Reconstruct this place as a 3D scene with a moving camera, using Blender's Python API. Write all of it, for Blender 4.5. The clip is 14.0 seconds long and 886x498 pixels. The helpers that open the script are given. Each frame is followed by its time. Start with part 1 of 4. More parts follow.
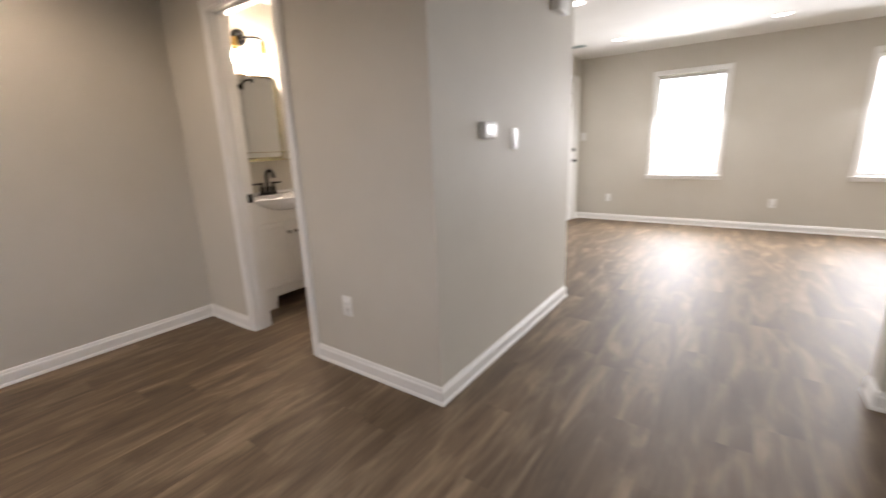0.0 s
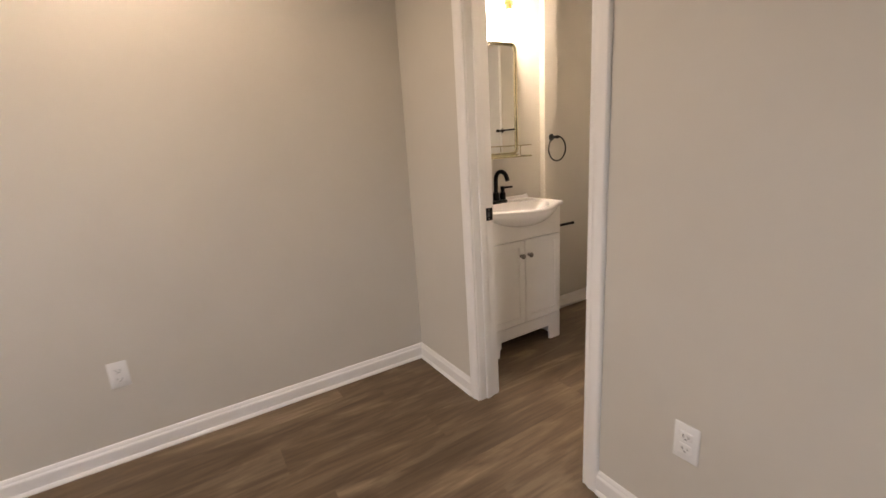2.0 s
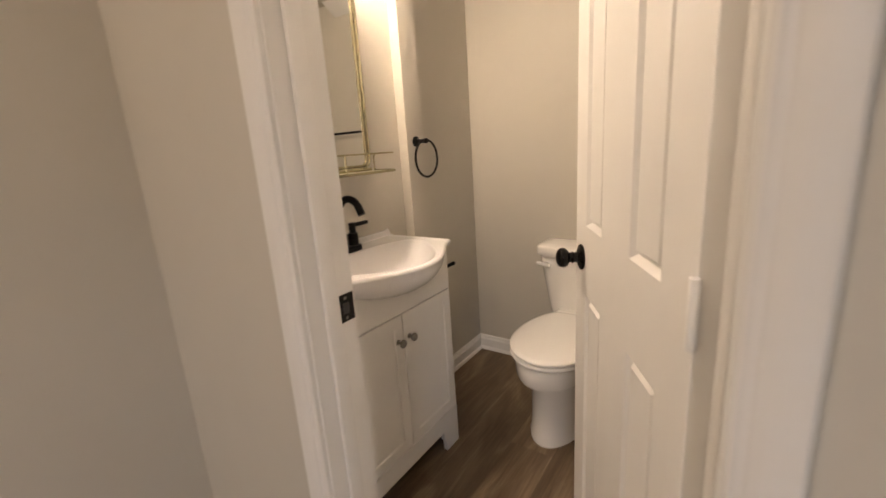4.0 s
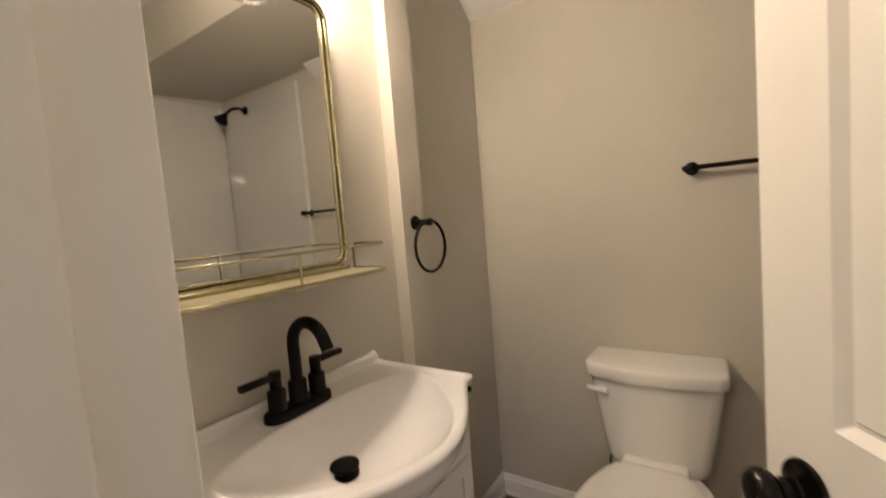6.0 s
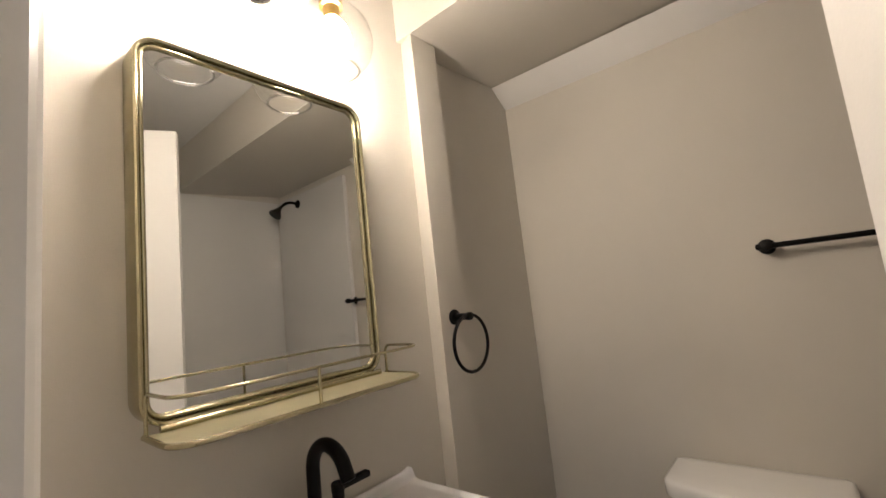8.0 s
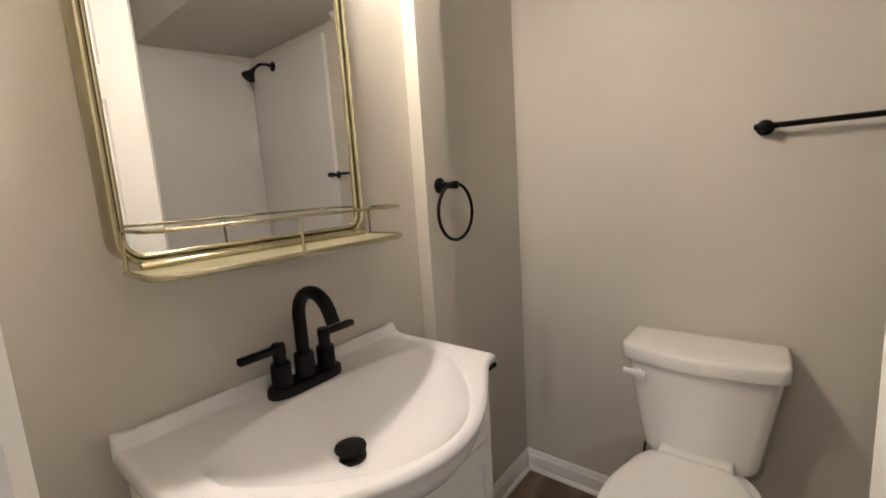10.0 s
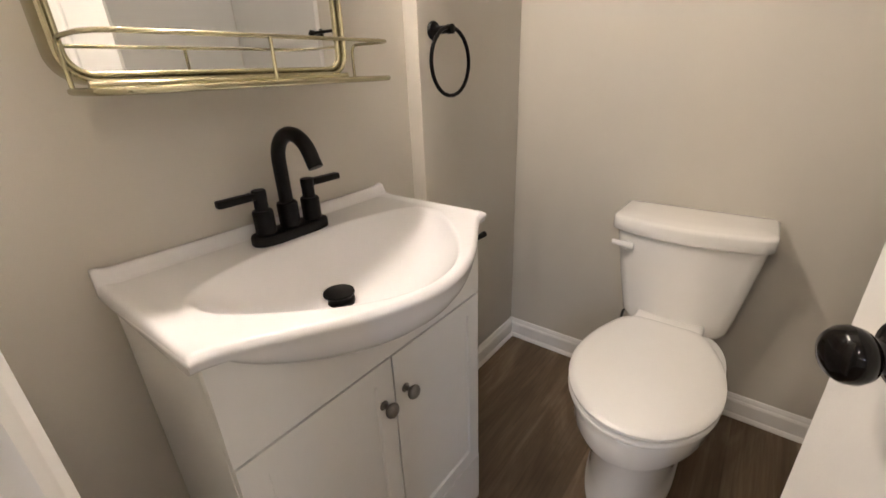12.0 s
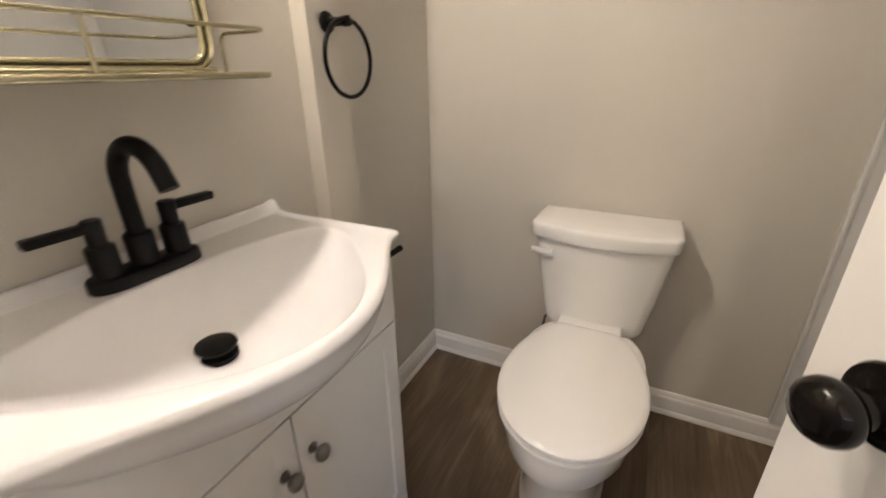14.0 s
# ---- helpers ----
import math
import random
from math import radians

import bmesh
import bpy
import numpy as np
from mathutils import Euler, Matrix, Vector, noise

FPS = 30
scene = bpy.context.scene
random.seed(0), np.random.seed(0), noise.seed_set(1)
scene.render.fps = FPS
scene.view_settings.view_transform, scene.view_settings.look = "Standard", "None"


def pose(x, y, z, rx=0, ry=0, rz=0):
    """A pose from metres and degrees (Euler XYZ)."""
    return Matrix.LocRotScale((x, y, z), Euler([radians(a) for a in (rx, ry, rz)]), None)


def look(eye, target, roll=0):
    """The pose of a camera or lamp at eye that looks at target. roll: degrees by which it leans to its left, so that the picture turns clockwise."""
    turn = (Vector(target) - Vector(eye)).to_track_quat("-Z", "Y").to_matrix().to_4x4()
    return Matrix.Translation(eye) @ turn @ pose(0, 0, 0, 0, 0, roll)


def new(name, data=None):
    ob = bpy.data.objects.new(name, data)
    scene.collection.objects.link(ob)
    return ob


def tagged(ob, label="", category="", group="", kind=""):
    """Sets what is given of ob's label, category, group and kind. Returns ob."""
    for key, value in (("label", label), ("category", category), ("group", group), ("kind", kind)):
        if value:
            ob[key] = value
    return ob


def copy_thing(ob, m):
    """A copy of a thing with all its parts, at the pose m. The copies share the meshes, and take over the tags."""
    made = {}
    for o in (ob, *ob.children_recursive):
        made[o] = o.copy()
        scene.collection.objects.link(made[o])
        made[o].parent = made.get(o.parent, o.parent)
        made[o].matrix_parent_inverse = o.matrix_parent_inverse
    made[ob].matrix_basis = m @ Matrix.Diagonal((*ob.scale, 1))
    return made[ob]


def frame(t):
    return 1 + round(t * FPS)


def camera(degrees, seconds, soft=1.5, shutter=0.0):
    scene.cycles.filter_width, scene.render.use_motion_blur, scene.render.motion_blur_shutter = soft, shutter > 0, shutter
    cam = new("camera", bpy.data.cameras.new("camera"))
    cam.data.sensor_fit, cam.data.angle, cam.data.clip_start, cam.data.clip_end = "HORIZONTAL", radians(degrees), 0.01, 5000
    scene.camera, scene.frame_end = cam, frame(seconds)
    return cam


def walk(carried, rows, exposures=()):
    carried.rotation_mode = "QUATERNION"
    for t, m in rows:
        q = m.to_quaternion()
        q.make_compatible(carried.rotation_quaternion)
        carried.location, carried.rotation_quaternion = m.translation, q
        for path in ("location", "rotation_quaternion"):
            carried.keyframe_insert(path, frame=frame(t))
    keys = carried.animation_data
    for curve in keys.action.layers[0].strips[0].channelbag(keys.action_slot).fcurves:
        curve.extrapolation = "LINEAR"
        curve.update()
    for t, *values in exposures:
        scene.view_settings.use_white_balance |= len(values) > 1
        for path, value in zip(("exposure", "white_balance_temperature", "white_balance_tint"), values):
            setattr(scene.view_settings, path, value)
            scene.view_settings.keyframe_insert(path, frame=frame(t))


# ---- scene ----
cam = camera(93.5, 14.0, shutter=0.5)
PATH = [
    (0, (-0.006, 0.093, 1.233), (-1.136, 1.671, 0.748), -2.1),
    (0.3, (-0.154, 0.133, 1.228), (-1.504, 1.524, 0.734), -1.9),
    (0.5, (-0.28, 0.153, 1.213), (-1.745, 1.428, 0.738), -2.3),
    (1, (-0.575, 0.227, 1.239), (-2.201, 1.306, 0.8), -3.4),
    (1.5, (-0.873, 0.36, 1.261), (-2.574, 1.318, 0.824), -3.2),
    (2, (-1.182, 0.459, 1.235), (-2.843, 1.469, 0.767), -3.6),
    (2.5, (-1.478, 0.565, 1.209), (-3.032, 1.735, 0.743), -3.9),
    (2.6, (-1.533, 0.591, 1.218), (-3.055, 1.797, 0.738), -3.8),
    (3, (-1.72, 0.751, 1.221), (-3.146, 2.064, 0.727), -4.0),
    (3.2, (-1.791, 0.828, 1.21), (-3.163, 2.2, 0.725), -4.0),
    (5.3, (-2.378, 1.451, 1.263), (-3.228, 3.211, 0.838), -3.2),
    (5.5, (-2.397, 1.491, 1.262), (-3.316, 3.229, 0.893), -3.5),
    (6, (-2.43, 1.547, 1.268), (-3.534, 3.209, 1.125), -4.7),
    (6.5, (-2.441, 1.607, 1.298), (-3.662, 3.189, 1.377), -5.1),
    (7, (-2.446, 1.622, 1.333), (-3.692, 3.166, 1.589), -5.9),
    (7.2, (-2.447, 1.626, 1.336), (-3.696, 3.16, 1.628), -6.3),
    (9.3, (-2.455, 1.648, 1.276), (-3.727, 3.19, 1.197), -4.7),
    (9.5, (-2.466, 1.65, 1.278), (-3.725, 3.197, 1.126), -4.1),
    (10, (-2.47, 1.652, 1.258), (-3.707, 3.196, 0.966), -3.7),
    (10.5, (-2.472, 1.655, 1.236), (-3.689, 3.183, 0.807), -3.4),
    (11, (-2.482, 1.66, 1.213), (-3.672, 3.166, 0.651), -3.0),
    (11.5, (-2.486, 1.666, 1.19), (-3.653, 3.139, 0.504), -2.6),
    (12, (-2.485, 1.669, 1.169), (-3.627, 3.111, 0.385), -2.2),
    (12.5, (-2.487, 1.667, 1.157), (-3.587, 3.103, 0.305), -1.8),
    (13, (-2.494, 1.668, 1.142), (-3.531, 3.135, 0.262), -1.3),
    (13.5, (-2.522, 1.711, 1.149), (-3.485, 3.229, 0.273), -0.8),
    (14, (-2.535, 1.777, 1.163), (-3.359, 3.421, 0.376), -0.9),
]
EXPOSURE = [(0, 0.05, 6250, 15), (1.0, 0.12, 6550, 17), (2.0, 0.24, 6650, 17), (3.0, 0.20, 6850, 17), (5.5, -0.31, 6850, 14), (6.2, -0.42, 6500, 13), (7.0, -0.68, 6150, 13), (9.5, -0.29, 5900, 12), (11.0, -0.02, 5850, 12), (12.5, 0.24, 5850, 13), (14.0, 0.18, 5850, 12)]
walk(cam, [(t, look(eye, target, roll)) for t, eye, target, roll in PATH], EXPOSURE)


# ---- world and light ----
world = bpy.data.worlds.new("world")
scene.world = world
world.use_nodes = True
wn = world.node_tree.nodes
sky = wn.new("ShaderNodeTexSky")
sky.sky_type, sky.sun_disc = "NISHITA", False
sky.sun_elevation, sky.sun_rotation = radians(48), radians(150)
wn["Background"].inputs["Strength"].default_value = 0.12
world.node_tree.links.new(sky.outputs[0], wn["Background"].inputs["Color"])

sun = new("sun", bpy.data.lights.new("sun", "SUN"))
sun.data.energy, sun.data.angle, sun.data.color = 2.0, radians(0.5), (1.0, 0.95, 0.88)
sun.matrix_world = look((0, -20, 30), (0, 0, 0))

BATH_X, BATH_Y, CEIL, BATH_CEIL = -3.278, 3.184, 2.40, 2.38
WIN = [(-1.15, -0.225), (1.04, 1.965)]          # outer casing of the two far windows
WIN_Z = (0.645, 2.11)
FAR = 6.872


def area(name, m, sx, sy, watts, colour):
    lamp = new(name, bpy.data.lights.new(name, "AREA"))
    lamp.data.shape, lamp.data.size, lamp.data.size_y = "RECTANGLE", sx, sy
    lamp.data.energy, lamp.data.color, lamp.matrix_world = watts, colour, m
    return lamp


for a, b in WIN:
    area("window_daylight", look(((a + b) / 2, FAR + 0.05, 1.42), ((a + b) / 2, FAR - 2.0, 0.15)), b - a - 0.2, 1.2, 92, (1.0, 0.985, 0.95))


def can_or_fill_lamp(x, y, z, watts, colour):
    lamp = new("can_or_fill_lamp", bpy.data.lights.new("can_or_fill_lamp", "SPOT"))
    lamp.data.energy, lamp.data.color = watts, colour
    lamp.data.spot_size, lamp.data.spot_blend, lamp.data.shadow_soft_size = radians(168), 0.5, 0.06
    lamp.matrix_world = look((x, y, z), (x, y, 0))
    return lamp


CANS = [(-1.39, 5.89), (0.16, 5.95), (-1.36, 4.13), (0.16, 4.13), (1.72, 5.95), (1.72, 4.13)]
# unseen hall lamps: two warm cans inferred from the warm wall, two added fills
UNSEEN_HALL_LAMPS = [(-2.64, 0.32), (-2.20, -1.80), (-1.15, -1.25), (0.95, 0.25)]
for cx, cy in CANS:
    can_or_fill_lamp(cx, cy, CEIL - 0.03, 10, (1.0, 0.93, 0.82))
for cx, cy in UNSEEN_HALL_LAMPS[:2]:
    can_or_fill_lamp(cx, cy, CEIL - 0.03, 43, (1.0, 0.79, 0.57))
# added fill: a cool lamp for unseen daylight, a neutral one brightening the floor
for (cx, cy), watts, tint in zip(UNSEEN_HALL_LAMPS[2:], (88, 60), ((0.77, 0.86, 1.0), (1.0, 0.97, 0.90))):
    can_or_fill_lamp(cx, cy, CEIL - 0.03, watts, tint)

# ---- materials ----


def mat(name, colour=(0.5, 0.5, 0.5), rough=0.5, metal=0.0, coat=0.0):
    m = bpy.data.materials.new(name)
    m.use_nodes = True
    b = m.node_tree.nodes["Principled BSDF"]
    b.inputs["Base Color"].default_value = (*colour, 1)
    b.inputs["Roughness"].default_value = rough
    b.inputs["Metallic"].default_value = metal
    b.inputs["Coat Weight"].default_value = coat
    b.inputs["Coat Roughness"].default_value = 0.05
    return m


def node(m, kind, **values):
    n = m.node_tree.nodes.new(kind)
    for key, value in values.items():
        n.inputs[key.replace("_", " ")].default_value = value
    return n


def link(m, a, b):
    m.node_tree.links.new(a, b)


def bsdf(m):
    return m.node_tree.nodes["Principled BSDF"]


def coords(m, kind="Object", scale=(1, 1, 1)):
    c = node(m, "ShaderNodeTexCoord")
    p = node(m, "ShaderNodeMapping")
    p.inputs["Scale"].default_value = scale
    link(m, c.outputs[kind], p.inputs["Vector"])
    return p.outputs["Vector"]


def ramp(m, fac, stops):
    r = node(m, "ShaderNodeValToRGB")
    e = r.color_ramp.elements
    while len(e) < len(stops):
        e.new(0.5)
    for k, (at, col) in zip(e, stops):
        k.position, k.color = at, (*col, 1)
    link(m, fac, r.inputs["Fac"])
    return r.outputs["Color"]


def varied(m, a, b, scale, fine=300.0, bump=0.1, distance=0.001, rough=None, vec=None):
    """Two-scale colour drift between a and b with a fine relief."""
    v = vec or coords(m)
    n1 = node(m, "ShaderNodeTexNoise", Scale=scale, Detail=5.0, Roughness=0.6)
    n2 = node(m, "ShaderNodeTexNoise", Scale=fine, Detail=3.0, Roughness=0.6)
    link(m, v, n1.inputs["Vector"])
    link(m, v, n2.inputs["Vector"])
    link(m, ramp(m, n1.outputs["Fac"], [(0.3, a), (0.7, b)]), bsdf(m).inputs["Base Color"])
    bp = node(m, "ShaderNodeBump", Strength=bump, Distance=distance)
    link(m, n2.outputs["Fac"], bp.inputs["Height"])
    link(m, bp.outputs["Normal"], bsdf(m).inputs["Normal"])
    if rough:
        r = node(m, "ShaderNodeMapRange")
        r.inputs["To Min"].default_value, r.inputs["To Max"].default_value = rough
        link(m, n1.outputs["Fac"], r.inputs["Value"])
        link(m, r.outputs["Result"], bsdf(m).inputs["Roughness"])
    return m


WALL = varied(mat("greige_wall_paint", rough=0.62), (0.560, 0.531, 0.472), (0.600, 0.570, 0.510), 1.7, 420.0, 0.25, 0.0012, (0.55, 0.68))
CEILING = varied(mat("ceiling_paint", rough=0.8), (0.74, 0.73, 0.71), (0.80, 0.79, 0.77), 1.3, 300.0, 0.3, 0.0015)
TRIM = varied(mat("white_trim_paint", rough=0.35), (0.78, 0.77, 0.745), (0.83, 0.82, 0.80), 3.0, 160.0, 0.12, 0.001, (0.28, 0.42))
DOOR = varied(mat("white_door_paint", rough=0.38), (0.76, 0.745, 0.72), (0.81, 0.80, 0.775), 2.5, 220.0, 0.18, 0.001, (0.32, 0.46))
CABINET = varied(mat("white_cabinet_paint", rough=0.4), (0.79, 0.785, 0.77), (0.83, 0.825, 0.81), 3.5, 260.0, 0.08, 0.0008, (0.32, 0.44))
CERAMIC = varied(mat("white_sink_ceramic", rough=0.2, coat=0.12), (0.79, 0.785, 0.80), (0.82, 0.815, 0.83), 4.0, 40.0, 0.03, 0.0005, (0.18, 0.27))
CHINA = varied(mat("white_vitreous_china", rough=0.1, coat=0.6), (0.83, 0.82, 0.795), (0.855, 0.845, 0.825), 4.0, 40.0, 0.03, 0.0005, (0.08, 0.16))
SEATMAT = varied(mat("white_seat_plastic", rough=0.22), (0.84, 0.83, 0.805), (0.865, 0.855, 0.83), 4.0, 60.0, 0.03, 0.0004, (0.12, 0.2))
BLACK = varied(mat("matte_black_metal", rough=0.42, metal=0.0), (0.0022, 0.0020, 0.0019), (0.004, 0.0037, 0.0035), 25.0, 500.0, 0.1, 0.0004, (0.32, 0.44))
BRONZE = varied(mat("oil_rubbed_bronze", rough=0.16, metal=0.0), (0.003, 0.0024, 0.002), (0.006, 0.0048, 0.004), 30.0, 300.0, 0.02, 0.0002, (0.07, 0.12))
GOLD = varied(mat("brushed_gold_metal", rough=0.3, metal=1.0), (0.40, 0.37, 0.245), (0.50, 0.465, 0.32), 18.0, 400.0, 0.08, 0.0003, (0.13, 0.22))
BRASS = varied(mat("aged_brass", rough=0.32, metal=1.0), (0.50, 0.33, 0.10), (0.60, 0.42, 0.16), 25.0, 300.0, 0.08, 0.0004, (0.26, 0.38))
SATIN_GOLD = varied(mat("satin_gold_shelf", rough=0.45, metal=0.55), (0.31, 0.285, 0.175), (0.39, 0.36, 0.235), 14.0, 350.0, 0.10, 0.0004, (0.40, 0.52))
NICKEL = varied(mat("pewter_knob_metal", rough=0.3, metal=1.0), (0.17, 0.16, 0.145), (0.27, 0.255, 0.235), 60.0, 300.0, 0.1, 0.0004, (0.25, 0.4))
bsdf(BLACK).inputs["Specular IOR Level"].default_value = 0.14
bsdf(BRONZE).inputs["Specular IOR Level"].default_value = 0.22
CHROME = mat("chrome", (0.8, 0.8, 0.8), 0.08, 1.0)
PLATE = varied(mat("white_plate_plastic", rough=0.35), (0.80, 0.80, 0.79), (0.83, 0.83, 0.82), 10.0, 200.0, 0.03, 0.0003)
SLOT = mat("dark_slot", (0.03, 0.03, 0.03), 0.6)
SURROUND = varied(mat("glossy_white_surround", rough=0.12, coat=0.4), (0.70, 0.695, 0.68), (0.74, 0.735, 0.72), 2.0, 3.0, 0.02, 0.001, (0.02, 0.035))
bsdf(SURROUND).inputs["Specular IOR Level"].default_value = 0.8
bsdf(SURROUND).inputs["Coat Weight"].default_value = 1.0
bsdf(SURROUND).inputs["Coat Roughness"].default_value = 0.02
SUBFLOOR = varied(mat("dark_underlay", rough=0.8), (0.03, 0.022, 0.017), (0.05, 0.038, 0.03), 8.0)
HOSE = varied(mat("braided_hose", rough=0.4, metal=0.8), (0.05, 0.05, 0.05), (0.12, 0.12, 0.12), 200.0, 900.0, 0.6, 0.001)
SCREEN = mat("grey_display", (0.30, 0.36, 0.36), 0.2)
MIRROR = mat("mirror_glass", (0.90, 0.91, 0.90), 0.015, 1.0)


def emitter(name, colour, strength):
    m = bpy.data.materials.new(name)
    m.use_nodes = True
    e = node(m, "ShaderNodeEmission", Color=(*colour, 1), Strength=strength)
    link(m, e.outputs[0], m.node_tree.nodes["Material Output"].inputs["Surface"])
    return m


BULB = emitter("warm_bulb", (1.0, 0.82, 0.63), 385.0)
LENS = emitter("can_lens", (1.0, 0.96, 0.90), 9.0)
DAYLIGHT = emitter("overcast_daylight", (0.94, 0.975, 1.0), 7.0)


def clear_glass(name, tint=(1, 1, 1), edge=0.75, base=0.03):
    m = bpy.data.materials.new(name)
    m.use_nodes = True
    t = node(m, "ShaderNodeBsdfTransparent", Color=(*tint, 1))
    g = node(m, "ShaderNodeBsdfGlossy", Roughness=0.02)
    f = node(m, "ShaderNodeLayerWeight", Blend=0.35)
    p = node(m, "ShaderNodeMath")
    p.operation = "POWER"
    p.inputs[1].default_value = 3.5
    q = node(m, "ShaderNodeMath")
    q.operation = "MULTIPLY_ADD"
    q.inputs[1].default_value, q.inputs[2].default_value = edge, base
    x = node(m, "ShaderNodeMixShader")
    link(m, f.outputs["Facing"], p.inputs[0])
    link(m, p.outputs[0], q.inputs[0])
    link(m, q.outputs[0], x.inputs[0])
    link(m, t.outputs[0], x.inputs[1])
    link(m, g.outputs[0], x.inputs[2])
    link(m, x.outputs[0], m.node_tree.nodes["Material Output"].inputs["Surface"])
    return m


GLOBE = clear_glass("clear_globe_glass", (0.95, 0.95, 0.94), 0.85, 0.05)
GLASS_RIM = clear_glass("thick_glass_rim", (0.9, 0.9, 0.89), 0.6, 0.35)
PANE = clear_glass("window_glass")


def floor_material():
    """Brown-grey vinyl oak: tone by plank, long grain, dark cathedral streaks, small pale scuffs."""
    m = mat("vinyl_oak_plank", rough=0.4)
    info = node(m, "ShaderNodeObjectInfo")
    c = node(m, "ShaderNodeTexCoord")
    shift = node(m, "ShaderNodeVectorMath")
    shift.operation = "MULTIPLY_ADD"
    shift.inputs[1].default_value = (1, 1, 1)
    off = node(m, "ShaderNodeCombineXYZ")
    spread = node(m, "ShaderNodeMath")
    spread.operation = "MULTIPLY"
    spread.inputs[1].default_value = 37.0
    link(m, info.outputs["Random"], spread.inputs[0])
    for k in range(3):
        link(m, spread.outputs[0], off.inputs[k])
    link(m, c.outputs["Object"], shift.inputs[0])
    link(m, off.outputs[0], shift.inputs[2])

    def stretched(scale, detail, rough, sx, sy, distort=0.0):
        p = node(m, "ShaderNodeMapping")
        p.inputs["Scale"].default_value = (sx, sy, 1)
        link(m, shift.outputs[0], p.inputs["Vector"])
        n = node(m, "ShaderNodeTexNoise", Scale=scale, Detail=detail, Roughness=rough, Distortion=distort)
        link(m, p.outputs[0], n.inputs["Vector"])
        return n.outputs["Fac"]

    broad = stretched(2.2, 4.0, 0.55, 3.6, 0.75, 1.0)
    grain = stretched(6.0, 8.0, 0.7, 14.0, 0.55, 0.3)
    pores = stretched(40.0, 3.0, 0.6, 6.0, 0.25)
    tone = ramp(m, broad, [(0.24, (0.084, 0.055, 0.031)), (0.5, (0.154, 0.105, 0.061)), (0.74, (0.305, 0.228, 0.147))])
    fine = ramp(m, grain, [(0.32, (0.46, 0.43, 0.40)), (0.6, (1.0, 1.0, 1.0))])
    mul = node(m, "ShaderNodeMix")
    mul.data_type, mul.blend_type = "RGBA", "MULTIPLY"
    mul.inputs["Factor"].default_value = 0.75
    link(m, tone, mul.inputs["A"])
    link(m, fine, mul.inputs["B"])
    hsv = node(m, "ShaderNodeHueSaturation")
    val = node(m, "ShaderNodeMapRange")
    val.inputs["To Min"].default_value, val.inputs["To Max"].default_value = 0.86, 1.12
    link(m, info.outputs["Random"], val.inputs["Value"])
    link(m, val.outputs[0], hsv.inputs["Value"])
    link(m, mul.outputs["Result"], hsv.inputs["Color"])
    scuff = ramp(m, stretched(9.0, 6.0, 0.75, 5.0, 1.1, 1.0), [(0.715, (0, 0, 0)), (0.77, (0.5, 0.5, 0.5))])
    worn = node(m, "ShaderNodeMix")
    worn.data_type = "RGBA"
    worn.inputs["B"].default_value = (0.34, 0.27, 0.21, 1)
    link(m, scuff, worn.inputs["Factor"])
    link(m, hsv.outputs[0], worn.inputs["A"])
    link(m, worn.outputs["Result"], bsdf(m).inputs["Base Color"])
    rg = node(m, "ShaderNodeMapRange")
    rg.inputs["To Min"].default_value, rg.inputs["To Max"].default_value = 0.50, 0.66
    link(m, grain, rg.inputs["Value"])
    link(m, rg.outputs[0], bsdf(m).inputs["Roughness"])
    bp = node(m, "ShaderNodeBump", Strength=0.25, Distance=0.0012)
    link(m, pores, bp.inputs["Height"])
    link(m, bp.outputs[0], bsdf(m).inputs["Normal"])
    return m


PLANK = floor_material()

# ---- mesh helpers ----


def mesh_of(name, bm, material, smooth=False, crease=38):
    bmesh.ops.recalc_face_normals(bm, faces=bm.faces[:])
    me = bpy.data.meshes.new(name)
    bm.to_mesh(me)
    bm.free()
    me.materials.append(material)
    if smooth:
        for p in me.polygons:
            p.use_smooth = True
        me.set_sharp_from_angle(angle=radians(crease))
    return me


def part(name, bm, material, parent, label="", smooth=True, crease=38):
    ob = new(name, mesh_of(name, bm, material, smooth, crease))
    if parent is not None:
        ob.parent = parent
        ob.matrix_parent_inverse = parent.matrix_world.inverted()
    if label:
        ob["label"] = label
    return ob


def root(name, at, label, category, group="", turn=0.0):
    e = new(name)
    e.empty_display_size = 0.1
    e.location, e.rotation_euler = at, (0, 0, radians(turn))
    bpy.context.view_layer.update()
    return tagged(e, label, category, group)


def structure(name, bm, material, label, category, smooth=False):
    return tagged(new(name, mesh_of(name, bm, material, smooth)), label, category, kind="structure")


def box(x0, y0, z0, x1, y1, z1, bevel=0.0, segments=2, bm=None):
    bm = bm or bmesh.new()
    r = bmesh.ops.create_cube(bm, size=1.0, matrix=Matrix.Translation(((x0 + x1) / 2, (y0 + y1) / 2, (z0 + z1) / 2)) @ Matrix.Diagonal((abs(x1 - x0), abs(y1 - y0), abs(z1 - z0), 1)))
    if bevel:
        edges = list({e for v in r["verts"] for e in v.link_edges})
        bmesh.ops.bevel(bm, geom=edges, offset=bevel, segments=segments, profile=0.5, affect="EDGES")
    return bm


